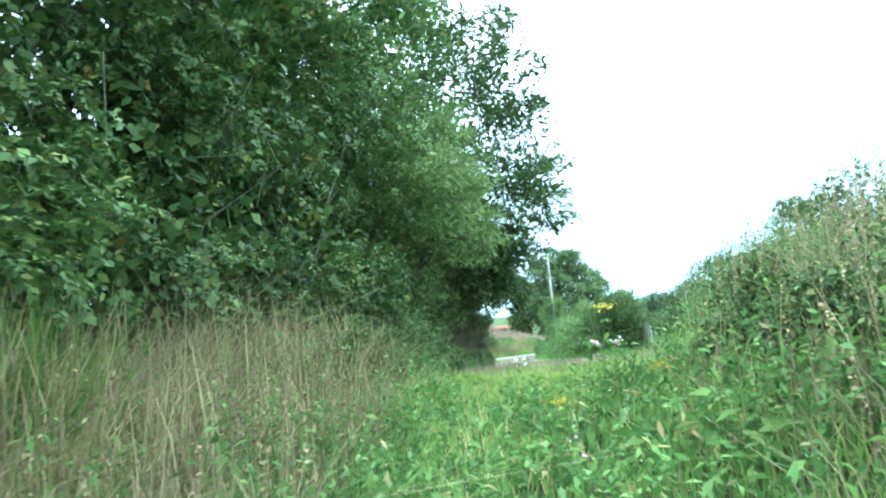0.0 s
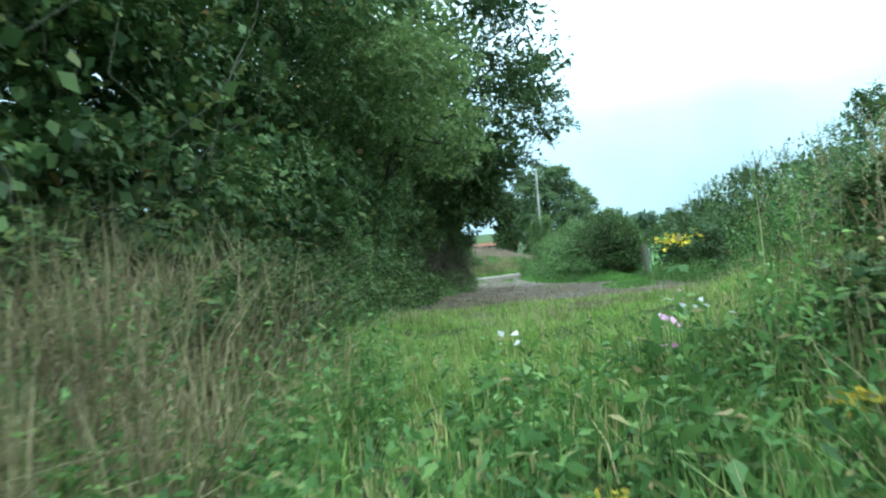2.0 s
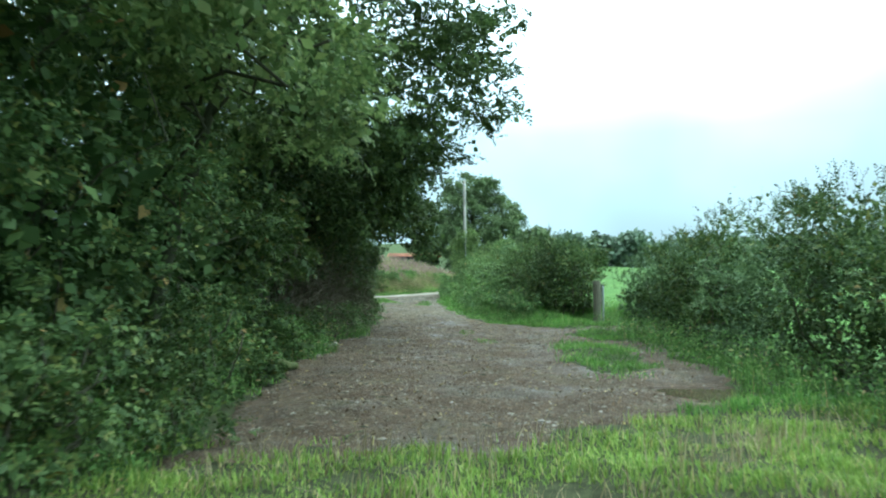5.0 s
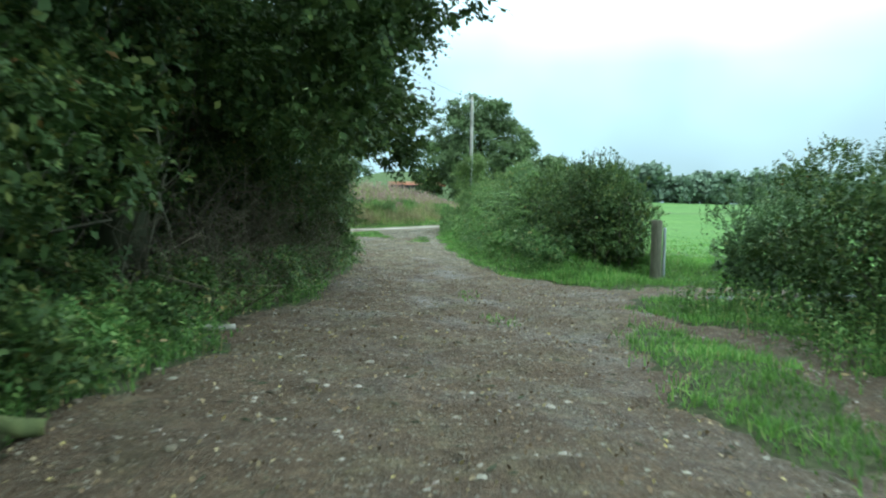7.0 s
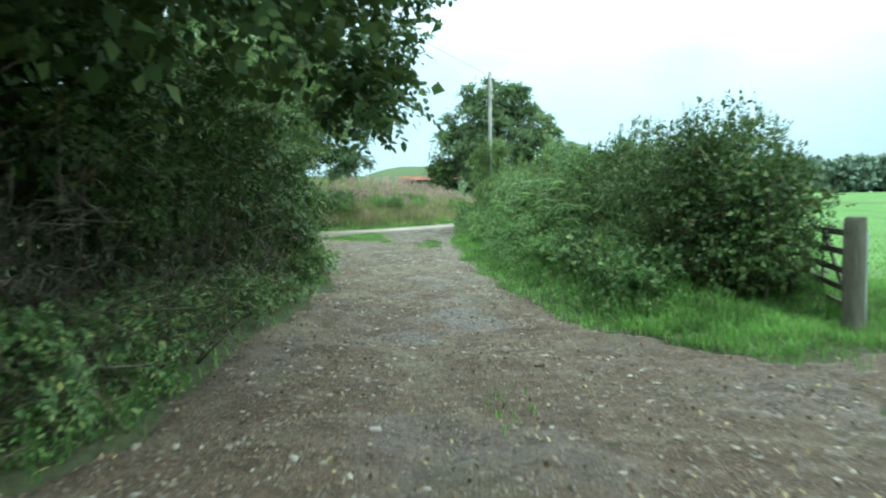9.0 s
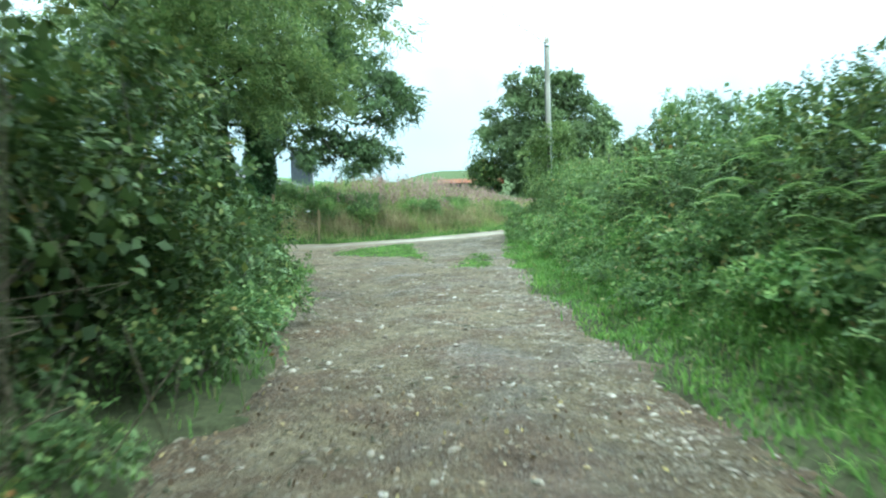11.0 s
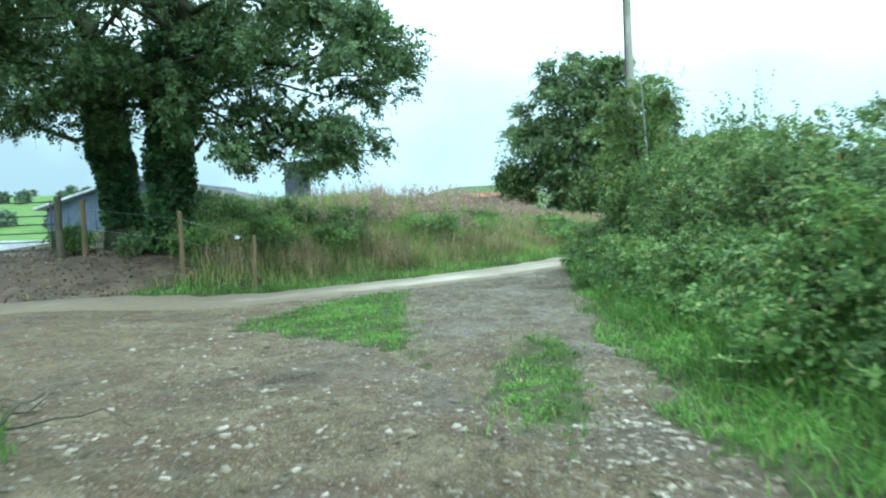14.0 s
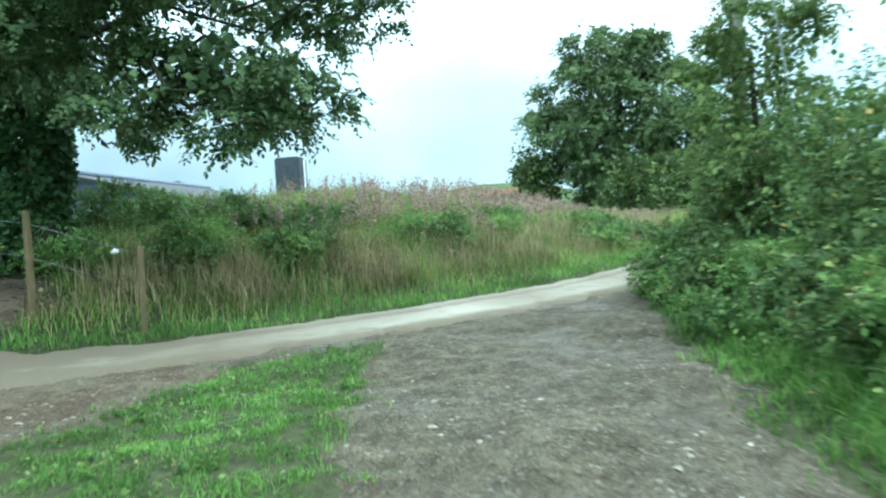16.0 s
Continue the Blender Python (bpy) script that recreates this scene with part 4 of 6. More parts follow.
# Taller shoots standing out of the hedge.
for k, (x, y, h) in enumerate(((2.2, 29.6, 2.9), (2.1, 30.6, 2.6), (1.5, 37.5, 2.0), (1.3, 40.8, 2.4), (2.0, 33.4, 2.1), (1.9, 38.9, 2.1))):
    rng = np.random.RandomState(470 + k)
    t = thing("sapling", "thin upright leafy shoots standing out of the hedge", "sapling", (x, y, float(height(x, y))), "shoots above the hedge")
    for q in range(4):
        px, py = x + rng.normal(0, 0.22), y + rng.normal(0, 0.3)
        g, top = float(height(px, py)), h + rng.uniform(0.2, 0.8)
        lean = rng.normal(0, 0.12, 2)
        part("stem", limb((px, py, g), (px + lean[0], py + lean[1], g + top), 0.014, 0.003, rng, 0.12, 6, 0, 5), TWIG, t)
        s = np.repeat(np.linspace(0.5, 0.97, 12), 3)
        P = np.stack([px + lean[0] * s, py + lean[1] * s, g + top * s], -1) + rng.normal(size=(len(s), 3)) * 0.14 * (1.15 - s)[:, None] * np.array([1, 1, 0.6])
        tagged(part("leaf_spray", sprays(P, unit(rng.normal(size=(len(s), 3)) * np.array([1, 1, 0.4])), 0.085, rng, 0.5, 7, -0.3), LEAF_ASH, t), kind="stuff")
tree("hazel_tree", "young light green hazel beside the pole", (0.5, 46.3), ((0.4, 46.2, 0.08, (0.3, 46.2, 4.3)), (0.7, 46.3, 0.06, (0.8, 46.4, 4.4))),
     (((0.4, 46.1, 3.5), (1.45, 1.1, 2.1), 300, 46, 0.18, -0.95),), 0.085, LEAF_ASH, 206, width=0.6, shoots=10, lobe=0.42)
tree("hazel_tree", "young light green hazel in the hedge", (2.6, 43.0), ((2.6, 43.0, 0.07, (2.6, 43.0, 3.6)),),
     (((2.4, 43.4, 2.5), (1.5, 1.4, 1.2), 120, 42, 0.22, -0.9),), 0.12, LEAF_ASH, 207, width=0.7, shoots=16, lobe=0.4)

# The twin-trunked oak by the yard and the trees beyond the road.
oak = tree("oak_tree", "big spreading oak with two ivy-clad trunks", (-14.6, 46.8), ((-15.5, 47.0, 0.42, (-16.5, 47.2, 9)), (-13.6, 46.3, 0.46, (-12.6, 46.3, 10))),
           (((-14.6, 46.8, 10.2), (8.5, 7.8, 5.7), 1400, 115, 0.40, -0.72), ((-8.4, 45.6, 6.6), (2.8, 2.8, 1.7), 140, 100, 0.34, -0.95), ((-8.4, 45.2, 4.3), (1.8, 1.4, 0.95), 80, 95, 0.28, -0.95), ((-10.7, 45.0, 4.3), (1.4, 1.2, 0.75), 44, 95, 0.26, -0.95), ((-12.2, 45.2, 5.4), (1.3, 1.2, 0.8), 40, 95, 0.26, -0.95),
            ((-20.5, 45.5, 7.0), (3.5, 3.5, 2.0), 150, 95, 0.34, -0.9), ((-15.0, 44.4, 6.2), (2.6, 1.8, 1.4), 110, 95, 0.32, -0.95)), 0.14, LEAF_OAK, 208, lobe=0.75, fill=0.6)
rng = np.random.RandomState(207)
for a, e, r in (((-13.6, 46.6, 3.9), (-7.2, 45.2, 4.5), 0.09), ((-13.4, 46.5, 4.6), (-9.5, 45.0, 4.7), 0.06), ((-13.2, 46.5, 5.5), (-7.0, 45.5, 6.7), 0.09), ((-10.2, 45.7, 4.3), (-8.2, 44.6, 3.5), 0.05)):
    part("limb", limb(a, e, r, 0.03, rng, 0.35, 9, 0.25), BARK, oak)
rng = np.random.RandomState(209)
ivy = []
for bx, by, r, low in ((-15.5, 47.0, 0.66, 0.7), (-13.6, 46.3, 0.72, 0.0)):
    n = 15000
    a, s = rng.uniform(0, 6.283, n), rng.uniform(0, 1, n) ** 0.9
    zz = float(height(bx, by)) + low + (6.4 - low) * s
    rr = r * rng.uniform(0.7, 1.15, n) * (1.0 + 0.22 * np.sin(3 * a + 6 * s) + 0.15 * np.sin(2 * a - 14 * s)) * (0.78 + 0.5 * ramp(0.45, 1.0, s))
    P = np.stack([bx + (-1.0 if bx < -15 else 1.0) * s * 0.6 + rr * np.cos(a), by + rr * np.sin(a), zz], -1)
    ivy.append(leaves(P, np.stack([np.cos(a), np.sin(a), 0 * a], -1), 0.15, rng, 0.8))
part("ivy", joined(*ivy), LEAF_IVY, oak, "dark glossy ivy on the trunks")
tree("sycamore_tree", "large round-headed sycamore beyond the bend", (1.8, 86), ((1.8, 86, 0.45, (1.7, 86, 11)),),
     (((1.7, 86, 8.9), (6.5, 5.6, 6.6), 620, 100, 0.5, -0.98), ((1.2, 85.4, 13.6), (4.2, 3.6, 2.4), 130, 100, 0.45, -0.9), ((-3.4, 85, 7.2), (2.4, 2.4, 3.6), 110, 100, 0.42, -0.95), ((6.4, 85, 8.4), (2.5, 2.4, 4.0), 120, 100, 0.42, -0.95), ((1.6, 84.6, 4.0), (4.6, 3.0, 2.4), 130, 90, 0.45, -0.95)), 0.20, LEAF_SYC, 210, width=0.7, lobe=1.0, fill=1.8)
tree("sycamore_tree", "small sycamore beside a larger one", (10.5, 90), ((10.5, 90, 0.2, (10.5, 90, 5)),),
     (((10.3, 90, 6.4), (2.8, 2.6, 2.6), 120, 50, 0.5, -0.9),), 0.36, LEAF_SYC, 211, width=0.75)
for k, (x, y, rx, h) in enumerate(((-4.5, 84, 2.2, 4.2), (3.2, 70, 2.2, 2.6), (4.5, 78, 2.6, 4.4), (8, 82, 2.6, 4.2), (1.0, 74, 2.4, 3.6), (13, 84, 3.0, 4.0), (18, 88, 3.0, 4.5))):
    shrub("thorn_bush", "dark thorn bush beyond the road", x, y, rx, 2.2, h, 130, 26, 0.18, LEAF_HAW_DIM, 500 + k, 0, 4, -0.6, 0.35)
for k, (x, y, h) in enumerate(((-14.5, 51.0, 1.5), (-12.2, 51.6, 1.4), (-17, 50.8, 1.5), (-10.0, 52.2, 1.1))):
    shrub("blackthorn_bush", "dark green blackthorn bush on the bank", x, y, 1.6, 1.3, h, 170, 26, 0.09, LEAF_BRAMBLE, 520 + k, 16, 5, -0.5, 0.2, 0, "bush", "bushes on the bank", 0.4)

for k, (x, y, r, h) in enumerate(((-12.7, 46.2, 0.7, 0.8), (-14.3, 45.7, 0.6, 0.5), (-11.2, 48.2, 0.9, 0.8), (-9.2, 49.6, 0.8, 0.7), (-16.8, 46.2, 0.7, 0.7))):
    shrub("elder_bush", "dark leafy undergrowth bush below the oak", x, y, r, r, h, 70, 22, 0.09, LEAF_OAK if k % 2 else LEAF_WEED, 550 + k, 12, 4, -0.4, 0.2, 0, "bush", "bushes on the bank", 0.4)
rng = np.random.RandomState(560)
for k in range(30):
    x = rng.uniform(-12.5, 0)
    y = 42.5 + (x + 12) * 0.95 + rng.uniform(3.2, 11)
    shrub("bramble_bush", "low bramble clump in the bank's long grass", x, y, rng.uniform(0.5, 1.1), rng.uniform(0.5, 1.0), rng.uniform(0.35, 0.85), 60, 20, 0.09, (LEAF_BRAMBLE, LEAF_WEED, LEAF_FERN)[k % 3], 570 + k, 8, 2, -0.3, 0.16, 0, "bramble", "brambles on the bank", 0.3)

for k, (x, y, r, h) in enumerate(((-0.6, 46.9, 0.7, 1.2), (0.35, 48.4, 0.9, 1.5), (1.4, 50.2, 1.1, 1.8), (3.0, 52.6, 1.3, 2.0), (5.0, 55.4, 1.5, 2.2))):
    shrub("hedge_shrub", "rounded hedge shrub where the road bends away", x, y, r, r, h, 110, 24, 0.085, LEAF_HEDGE, 540 + k, 16, 3, -0.6, 0.15, 0, "hedge", "hedge beside the lane", 0.4)

rng = np.random.RandomState(1190)
for k in range(30):
    y = 16.6 + 1.05 * k
    edge, face = float(over(RIGHT, y)), float(over(FRONT, y))
    shrub("bramble_bush", "bramble and nettle clump leaning out of the hedge foot", face + 0.1 + rng.uniform(-0.2, 0.2), y, rng.uniform(0.55, 0.8), rng.uniform(0.7, 1.0), rng.uniform(0.65, 1.1) * (0.75 if y < 22 else 1.0), 75, 18, 0.08, (LEAF_BRAMBLE, LEAF_WEED, LEAF_HEDGE)[k % 3], 1200 + k, 10, 3, -0.3, 0.15, 0, "bramble", "low growth along the verge", 0.35)
    if y > 21:
        shrub("nettle_clump", "low green nettle clump on the verge", edge + 0.68 * (face - edge) + rng.uniform(-0.2, 0.2), y + 0.5, rng.uniform(0.35, 0.55), rng.uniform(0.5, 0.8), rng.uniform(0.28, 0.55), 45, 22, 0.065, LEAF_WEED if k % 2 else LEAF_BRAMBLE, 1300 + k, 8, 2, -0.3, 0.14, 0, "nettles", "low growth along the verge", 0.3)
for k in range(6):
    y = 19.6 + 1.35 * k
    shrub("bramble_bush", "low bramble and nettle clump spilling over the verge", float(over(LEFT, y)) - rng.uniform(0.3, 0.55), y, rng.uniform(0.45, 0.65), rng.uniform(0.7, 1.0), rng.uniform(0.5, 0.85), 70, 22, 0.075, LEAF_BRAMBLE if k % 2 else LEAF_HEDGE, 1240 + k, 8, 3, -0.3, 0.13, 0, "bramble", "low growth along the verge", 0.25)
rng = np.random.RandomState(1280)
for k in range(11):
    y = -10.6 + 1.0 * k
    shrub("bramble_bush", "dark bramble clump with dry stems at the shrubs' foot", -3.05 + 0.45 * ramp(-6, -9.5, y) + rng.uniform(-0.25, 0.25), y, rng.uniform(0.55, 0.8), rng.uniform(0.7, 1.0), rng.uniform(0.8, 1.5) * (1 - 0.4 * ramp(-5.5, -7.5, y)), 80, 24, 0.062, LEAF_HAW_DIM, 1281 + k, 10, 6, -0.4, 0.15, 0, "bramble", "low growth along the verge", 0.3)
# The lighter leaf copy stands in for light coming in from the lane side.
for k in range(9):
    y = 8.0 + 1.15 * k
    shrub("bramble_bush", "dusty dark bramble clump under the shrubs", float(over(LEFT, y)) - rng.uniform(0.45, 0.8), y, rng.uniform(0.4, 0.65), rng.uniform(0.6, 0.8), rng.uniform(0.35, 0.85), 60, 22, 0.065, LEAF_HEDGE, 1400 + k, 8, 5, -0.4, 0.14, 0, "bramble", "low growth along the verge", 0.25)
for k in range(8):
    y = 0.4 + 0.95 * k
    shrub("nettle_clump", "dark nettle and ivy clump at the foot of the shrubs", float(over(LEFT, y)) - rng.uniform(0.4, 0.9), y, rng.uniform(0.4, 0.7), rng.uniform(0.5, 0.8), rng.uniform(0.2, 0.8), 60, 22, 0.075, LEAF_HAW_DIM if k % 2 else LEAF_WEED, 1260 + k, 8, 3, -0.3, 0.13, 0, "nettles", "low growth along the verge", 0.25)

# Trees round the far fields.
far_kinds = []
for k, (w, h) in enumerate(((5.5, 9.0), (4.5, 7.5), (6.5, 8.0))):
    rng = np.random.RandomState(600 + k)
    t = thing("field_tree", "distant round hedgerow tree at a field's edge", "tree", (0, 0, 0), "trees round the far fields")
    part("trunk", tube([(0, 0, -1), (0.1, 0, h * 0.3), (0, 0.1, h * 0.6)], [0.35, 0.28, 0.12], 7), BARK, t)
    P, out = cloud_of((0, 0, h * 0.45), (w * 0.62, w * 0.62, h * 0.52), 80, 11, 0.7, rng, 0.6, -0.95)
    part("crown", leaves(P, out, 1.2, rng, 0.8), LEAF_FAR_HAZE, t)
    far_kinds.append(t)
rng = np.random.RandomState(610)
spots = [(x + 2 * math.sin(x), 131 + 5 * math.sin(x * 1.3)) for x in range(20, 150, 3)] + [(x + 2, 150 + 8 * math.sin(x)) for x in range(20, 160, 7)]
spots += [(-128, 182), (-120, 186), (-105, 178), (-95, 190), (-136, 178), (-60, 205), (-150, 200), (-165, 195), (-75, 120), (-62, 116), (-84, 122), (-90, 150), (-97, 152), (-104, 150), (-111, 153), (-118, 151), (-126, 152), (-134, 150), (-142, 153), (-150, 150), (-55, 118), (-48, 121), (-92, 124), (-100, 122)]
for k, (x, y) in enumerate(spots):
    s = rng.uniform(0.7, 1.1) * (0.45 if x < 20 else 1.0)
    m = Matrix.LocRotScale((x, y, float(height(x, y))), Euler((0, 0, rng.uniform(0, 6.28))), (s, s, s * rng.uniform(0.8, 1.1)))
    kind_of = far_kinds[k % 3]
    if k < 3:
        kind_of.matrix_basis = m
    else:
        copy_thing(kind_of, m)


# ---- grass, weeds and flowers ----
def scatter(x0, x1, y0, y1, n, rng, keep):
    x, y = rng.uniform(x0, x1, n), rng.uniform(y0, y1, n)
    ok = keep(x, y)
    return x[ok], y[ok]


def stuff(name, label, category, data, mat):
    return tagged(new(name, mesh_of(name, data[0], data[1], mat)), label, category, kind="stuff")


rng = np.random.RandomState(700)
off_lane = lambda x, y: (lane_in(x, y) < rng.normal(-0.02, 0.14, len(x))) & (np.abs(road_side(x, y)) > ROAD_HALF + rng.uniform(-0.15, 0.2, len(x)))
x, y = scatter(-1.8, 3.4, 14, 50, 95000, rng, lambda x, y: off_lane(x, y) & (x > over(RIGHT, y) - 0.3) & (x < over(FRONT, y) + 0.6) & (road_side(x, y) < 0))
stuff("verge_grass", "lush bright green grass on the verge", "grass", blades(x, y, (0.12 + 0.18 * ramp(0.1, 1.4, x - over(RIGHT, y)) + 0.12 * ramp(28, 34, y) * ramp(0.1, 0.5, x - over(RIGHT, y))) * (1 + 0.35 * wobble(x, y, 0.8, 63)), rng, 0.009, 0.85), GRASS)
x, y = scatter(-8.5, -1.5, 0, 33, 60000, rng, lambda x, y: off_lane(x, y) & (x > over(LEFT, y) - 1.1) & (x < over(LEFT, y) + 0.4) & (rng.uniform(0, 1, len(x)) < 0.25 + 0.75 * ramp(19, 22, y) + 0.5 * ramp(7, 4, y)))
stuff("verge_grass", "thin green grass at the foot of the shrubs", "grass", blades(x, y, 0.16, rng, 0.007, 0.6), GRASS)
x, y = scatter(-2.8, 4.8, -11, 12, 150000, rng, lambda x, y: off_lane(x, y) & ((y < -2) | (x > 1.5)) & ((y < 9.8) | (x > 3)) & (y < 10.5))
north = y > -1.0
stuff("verge_grass", "short green grass between the wheel tracks and the hedge", "grass", blades(x[north], y[north], 0.10 + 0.05 * wobble(x[north], y[north], 0.9, 75), rng, 0.007, 0.8), GRASS)
x, y = x[~north], y[~north]
stuff("meadow_grass", "soft green grass where the lane peters out", "grass", blades(x, y, 0.09 + 0.14 * ramp(-6.5, -10, y) + 0.05 * wobble(x, y, 1.2, 31), rng, 0.0065, 0.8), GRASS_MEADOW)
x, y = scatter(-2.4, 4.6, -10.5, -1.5, 9000, rng, lambda x, y: off_lane(x, y) & (wobble(x, y, 1.4, 34) > rng.uniform(-0.5, 1.0, len(x))))
stuff("dry_grass", "pale seeding stalks in the soft grass", "grass", blades(x, y, 0.26, rng, 0.0045, 0.6), BLEACHED)
x, y = scatter(1.8, 7.0, 12.6, 17.2, 30000, rng, lambda x, y: off_lane(x, y))
stuff("verge_grass", "rough green grass round the gate post", "grass", blades(x, y, 0.16 * (1 + 0.5 * wobble(x, y, 0.8, 67)), rng, 0.006, 0.7), GRASS)
x, y = scatter(-8.5, -1.6, 31.5, 44, 150000, rng, lambda x, y: (in_island(x, y) > rng.normal(0.05, 0.16, len(x))) & (wobble(x, y, 0.7, 58) > rng.uniform(-0.7, 0.6, len(x))))
stuff("island_grass", "green grass patches left between the wheel tracks", "grass", blades(x, y, 0.085, rng, 0.0055, 0.9), GRASS)
x, y = scatter(-0.45, 0.75, 5.2, 11.9, 1800, rng, lambda x, y: np.minimum(np.hypot((x - 0) / 0.22, (y - 11.2) / 0.6), np.hypot((x - 0.45) / 0.28, (y - 8.2) / 0.4)) < rng.uniform(0.2, 1.2, len(x)))
stuff("grass_tuft", "small grass tuft in the middle of the lane", "grass", blades(x, y, 0.10, rng, 0.006, 0.7), GRASS)
x, y = scatter(-14, 8, 41, 68, 120000, rng, lambda x, y: (road_side(x, y) > ROAD_HALF - 0.1 + rng.uniform(0, 0.3, len(x))) & (lane_in(x, y) < 0) & (road_side(x, y) < 26) & (x > -12.4 - 0.6 * np.maximum(0, y - 44)))
d = road_side(x, y) - ROAD_HALF
short = d < rng.uniform(0.7, 2.2, len(x))
stuff("verge_grass", "bright mown grass along the far side of the road", "grass", blades(x[short], y[short], 0.20 + 0.1 * wobble(x[short], y[short], 1.5, 68), rng, 0.009, 0.8), GRASS)
stuff("bank_grass", "tall seeding grass in straw and green on the bank", "grass", blades(x[~short], y[~short], (0.45 + 0.3 * ramp(2, 6, d[~short])) * (1 + 0.3 * wobble(x[~short], y[~short], 2.0, 64)), rng, 0.0075, 0.8), GRASS_TALL)
x, y = scatter(5.2, 22, 8, 40, 40000, rng, lambda x, y: (lane_in(x, y) < 0) & (x > over(FRONT, np.maximum(y, 15)) + 2.4) & (rng.uniform(0, 1, len(x)) < ramp(40, 10, y)))
stuff("field_grass", "cropped green pasture seen through the gateway", "grass", blades(x, y, 0.13, rng, 0.009, 0.6), GRASS)

x, y = scatter(-12, 1, 44, 66, 70000, rng, lambda x, y: (road_side(x, y) > 3.0) & (road_side(x, y) < 13) & (wobble(x, y, 3.5, 59) > rng.uniform(-0.7, 0.8, len(x))))
stuff("dry_grass", "bleached seeding grass heads on the bank", "grass", blades(x, y, 0.72, rng, 0.010, 0.7), BLEACHED)

x, y = scatter(-13, -4.5, 26, 36.5, 26000, rng, lambda x, y: off_lane(x, y) & (x < over(LEFT, y) + 0.3) & (x > over(LEFT, y) - 4.0))
stuff("verge_grass", "tufty bright grass at the corner of the turning", "grass", blades(x, y, 0.30 * (1 + 0.4 * wobble(x, y, 0.9, 65)), rng, 0.008, 0.7), GRASS)

x, y = scatter(-8.5, -1.6, 31.5, 44, 3600, rng, lambda x, y: (in_island(x, y) > rng.normal(0.05, 0.14, len(x))) & (wobble(x, y, 0.9, 66) > rng.uniform(-0.8, 0.6, len(x))))
st, lv = sprigs(x, y, height(x, y) - 0.01, rng.uniform(0.04, 0.12, len(x)), rng, 0.05, 7, 0.3, 0.1, 0.6)
stuff("clover", "low clover and plantain leaves among the grass", "weeds", lv, LEAF_WEED)

# The overgrown start: rank grass, dead stems on the left, nettles and flowers.
wheel = lambda x: np.abs(x + 0.3)
x, y = scatter(-4.2, 5.0, -25, -8.6, 40000, rng, lambda x, y: (x > -1.4) | (rng.uniform(0, 1, len(x)) < 0.55))
h = (0.24 + 0.12 * ramp(-15, -13, y) + 0.26 * ramp(0.5, 1.8, wheel(x))) * (0.8 + 0.3 * wobble(x, y, 1.5, 33)) * (0.55 + 0.45 * ramp(-7.8, -9.5, y))
stuff("rank_grass", "rank unmown grass across the old track", "grass", blades(x, y, h, rng, 0.007, 0.5), GRASS_TALL)
dry_side = lambda x, y: (x < -1.3 - 0.3 * wobble(x, y, 2, 36) - 0.45 * ramp(-16.2, -14.5, y)) & (wobble(x, y, 0.9, 38) > rng.uniform(-1.2, 0.3, len(x)))
x, y = scatter(-4.0, -1.0, -18.2, -9.5, 700, rng, dry_side)
stuff("dead_stems", "scattered dead brown upright stems", "dry stems", blades(x, y, 0.75 + 0.45 * ramp(-1.4, -2.6, x), rng, 0.0055, 0.35), STRAW)
st, lv = sprigs(x[::3] + 0.03, y[::3], height(x[::3], y[::3]) + 0.35, np.full(len(x[::3]), 0.6), rng, 0.022, 26, 0.2, 0.4, 0.7)
stuff("seed_heads", "dry brown seed heads among the dead stems", "dry stems", joined(st, lv), STRAW)
x, y = scatter(-4.0, -1.2, -18.2, -9.2, 11000, rng, dry_side)
stuff("dead_grass", "tangle of arching pale dead grass", "dry grass", blades(x, y, (0.72 + 0.4 * ramp(-1.6, -2.8, x)) * (1 + 0.3 * wobble(x, y, 0.7, 39)), rng, 0.006, 1.0), STRAW_PALE)
x, y = scatter(1.2, 4.5, -20, -6, 6500, rng, lambda x, y: (wobble(x, y, 1.6, 37) > 0.1) & (x > 1.2 + 2.2 * ramp(-10.5, -8.5, y)))
stuff("dead_stems", "dry seeding grass stalks on the bank", "dry stems", blades(x, y, 0.8 + 0.4 * ramp(1, 3, x), rng, 0.006, 0.6), STRAW_PALE)


x, y = scatter(-4.3, -2.8, -17.0, -14.4, 2600, rng, lambda x, y: wobble(x, y, 0.8, 49) > -0.3)
stuff("tall_grass", "tall pale green grass standing beside the shrubs", "grass", blades(x, y, 1.25, rng, 0.007, 0.3), GRASS_TALL)


def weeds(x0, x1, y0, y1, n, h, size, mat, name, label, keep, pairs=10):
    x, y = scatter(x0, x1, y0, y1, n, rng, keep)
    hh = h * rng.uniform(0.6, 1.3, len(x)) * (0.55 + 0.45 * ramp(0.3, 1.5, wheel(x)))
    st, lv = sprigs(x, y, height(x, y) - 0.02, hh, rng, size, pairs, 0.16, 0.1, 0.34, 0.1)
    return stuff(name, label, "weeds", joined(st, lv), mat)


weeds(-1.5, 4.4, -24, -9.6, 4600, 0.62, 0.10, LEAF_WEED, "nettles", "green nettles and docks choking the old track", lambda x, y: wobble(x, y, 1.1, 41) > 0.0)
weeds(1.2, 4.8, -22, -4, 2600, 0.85, 0.085, LEAF_WEED, "nettles", "tall nettles on the bank", lambda x, y: (wobble(x, y, 1.3, 42) > -0.1) & (x > 1.2 + 2.2 * ramp(-10.5, -8.5, y)), 13)
weeds(2.5, 3.9, -9.2, -5.4, 420, 0.95, 0.075, LEAF_WEED, "nettles", "tall nettles standing in the soft grass", lambda x, y: wobble(x, y, 0.8, 72) > 0.0, 14)
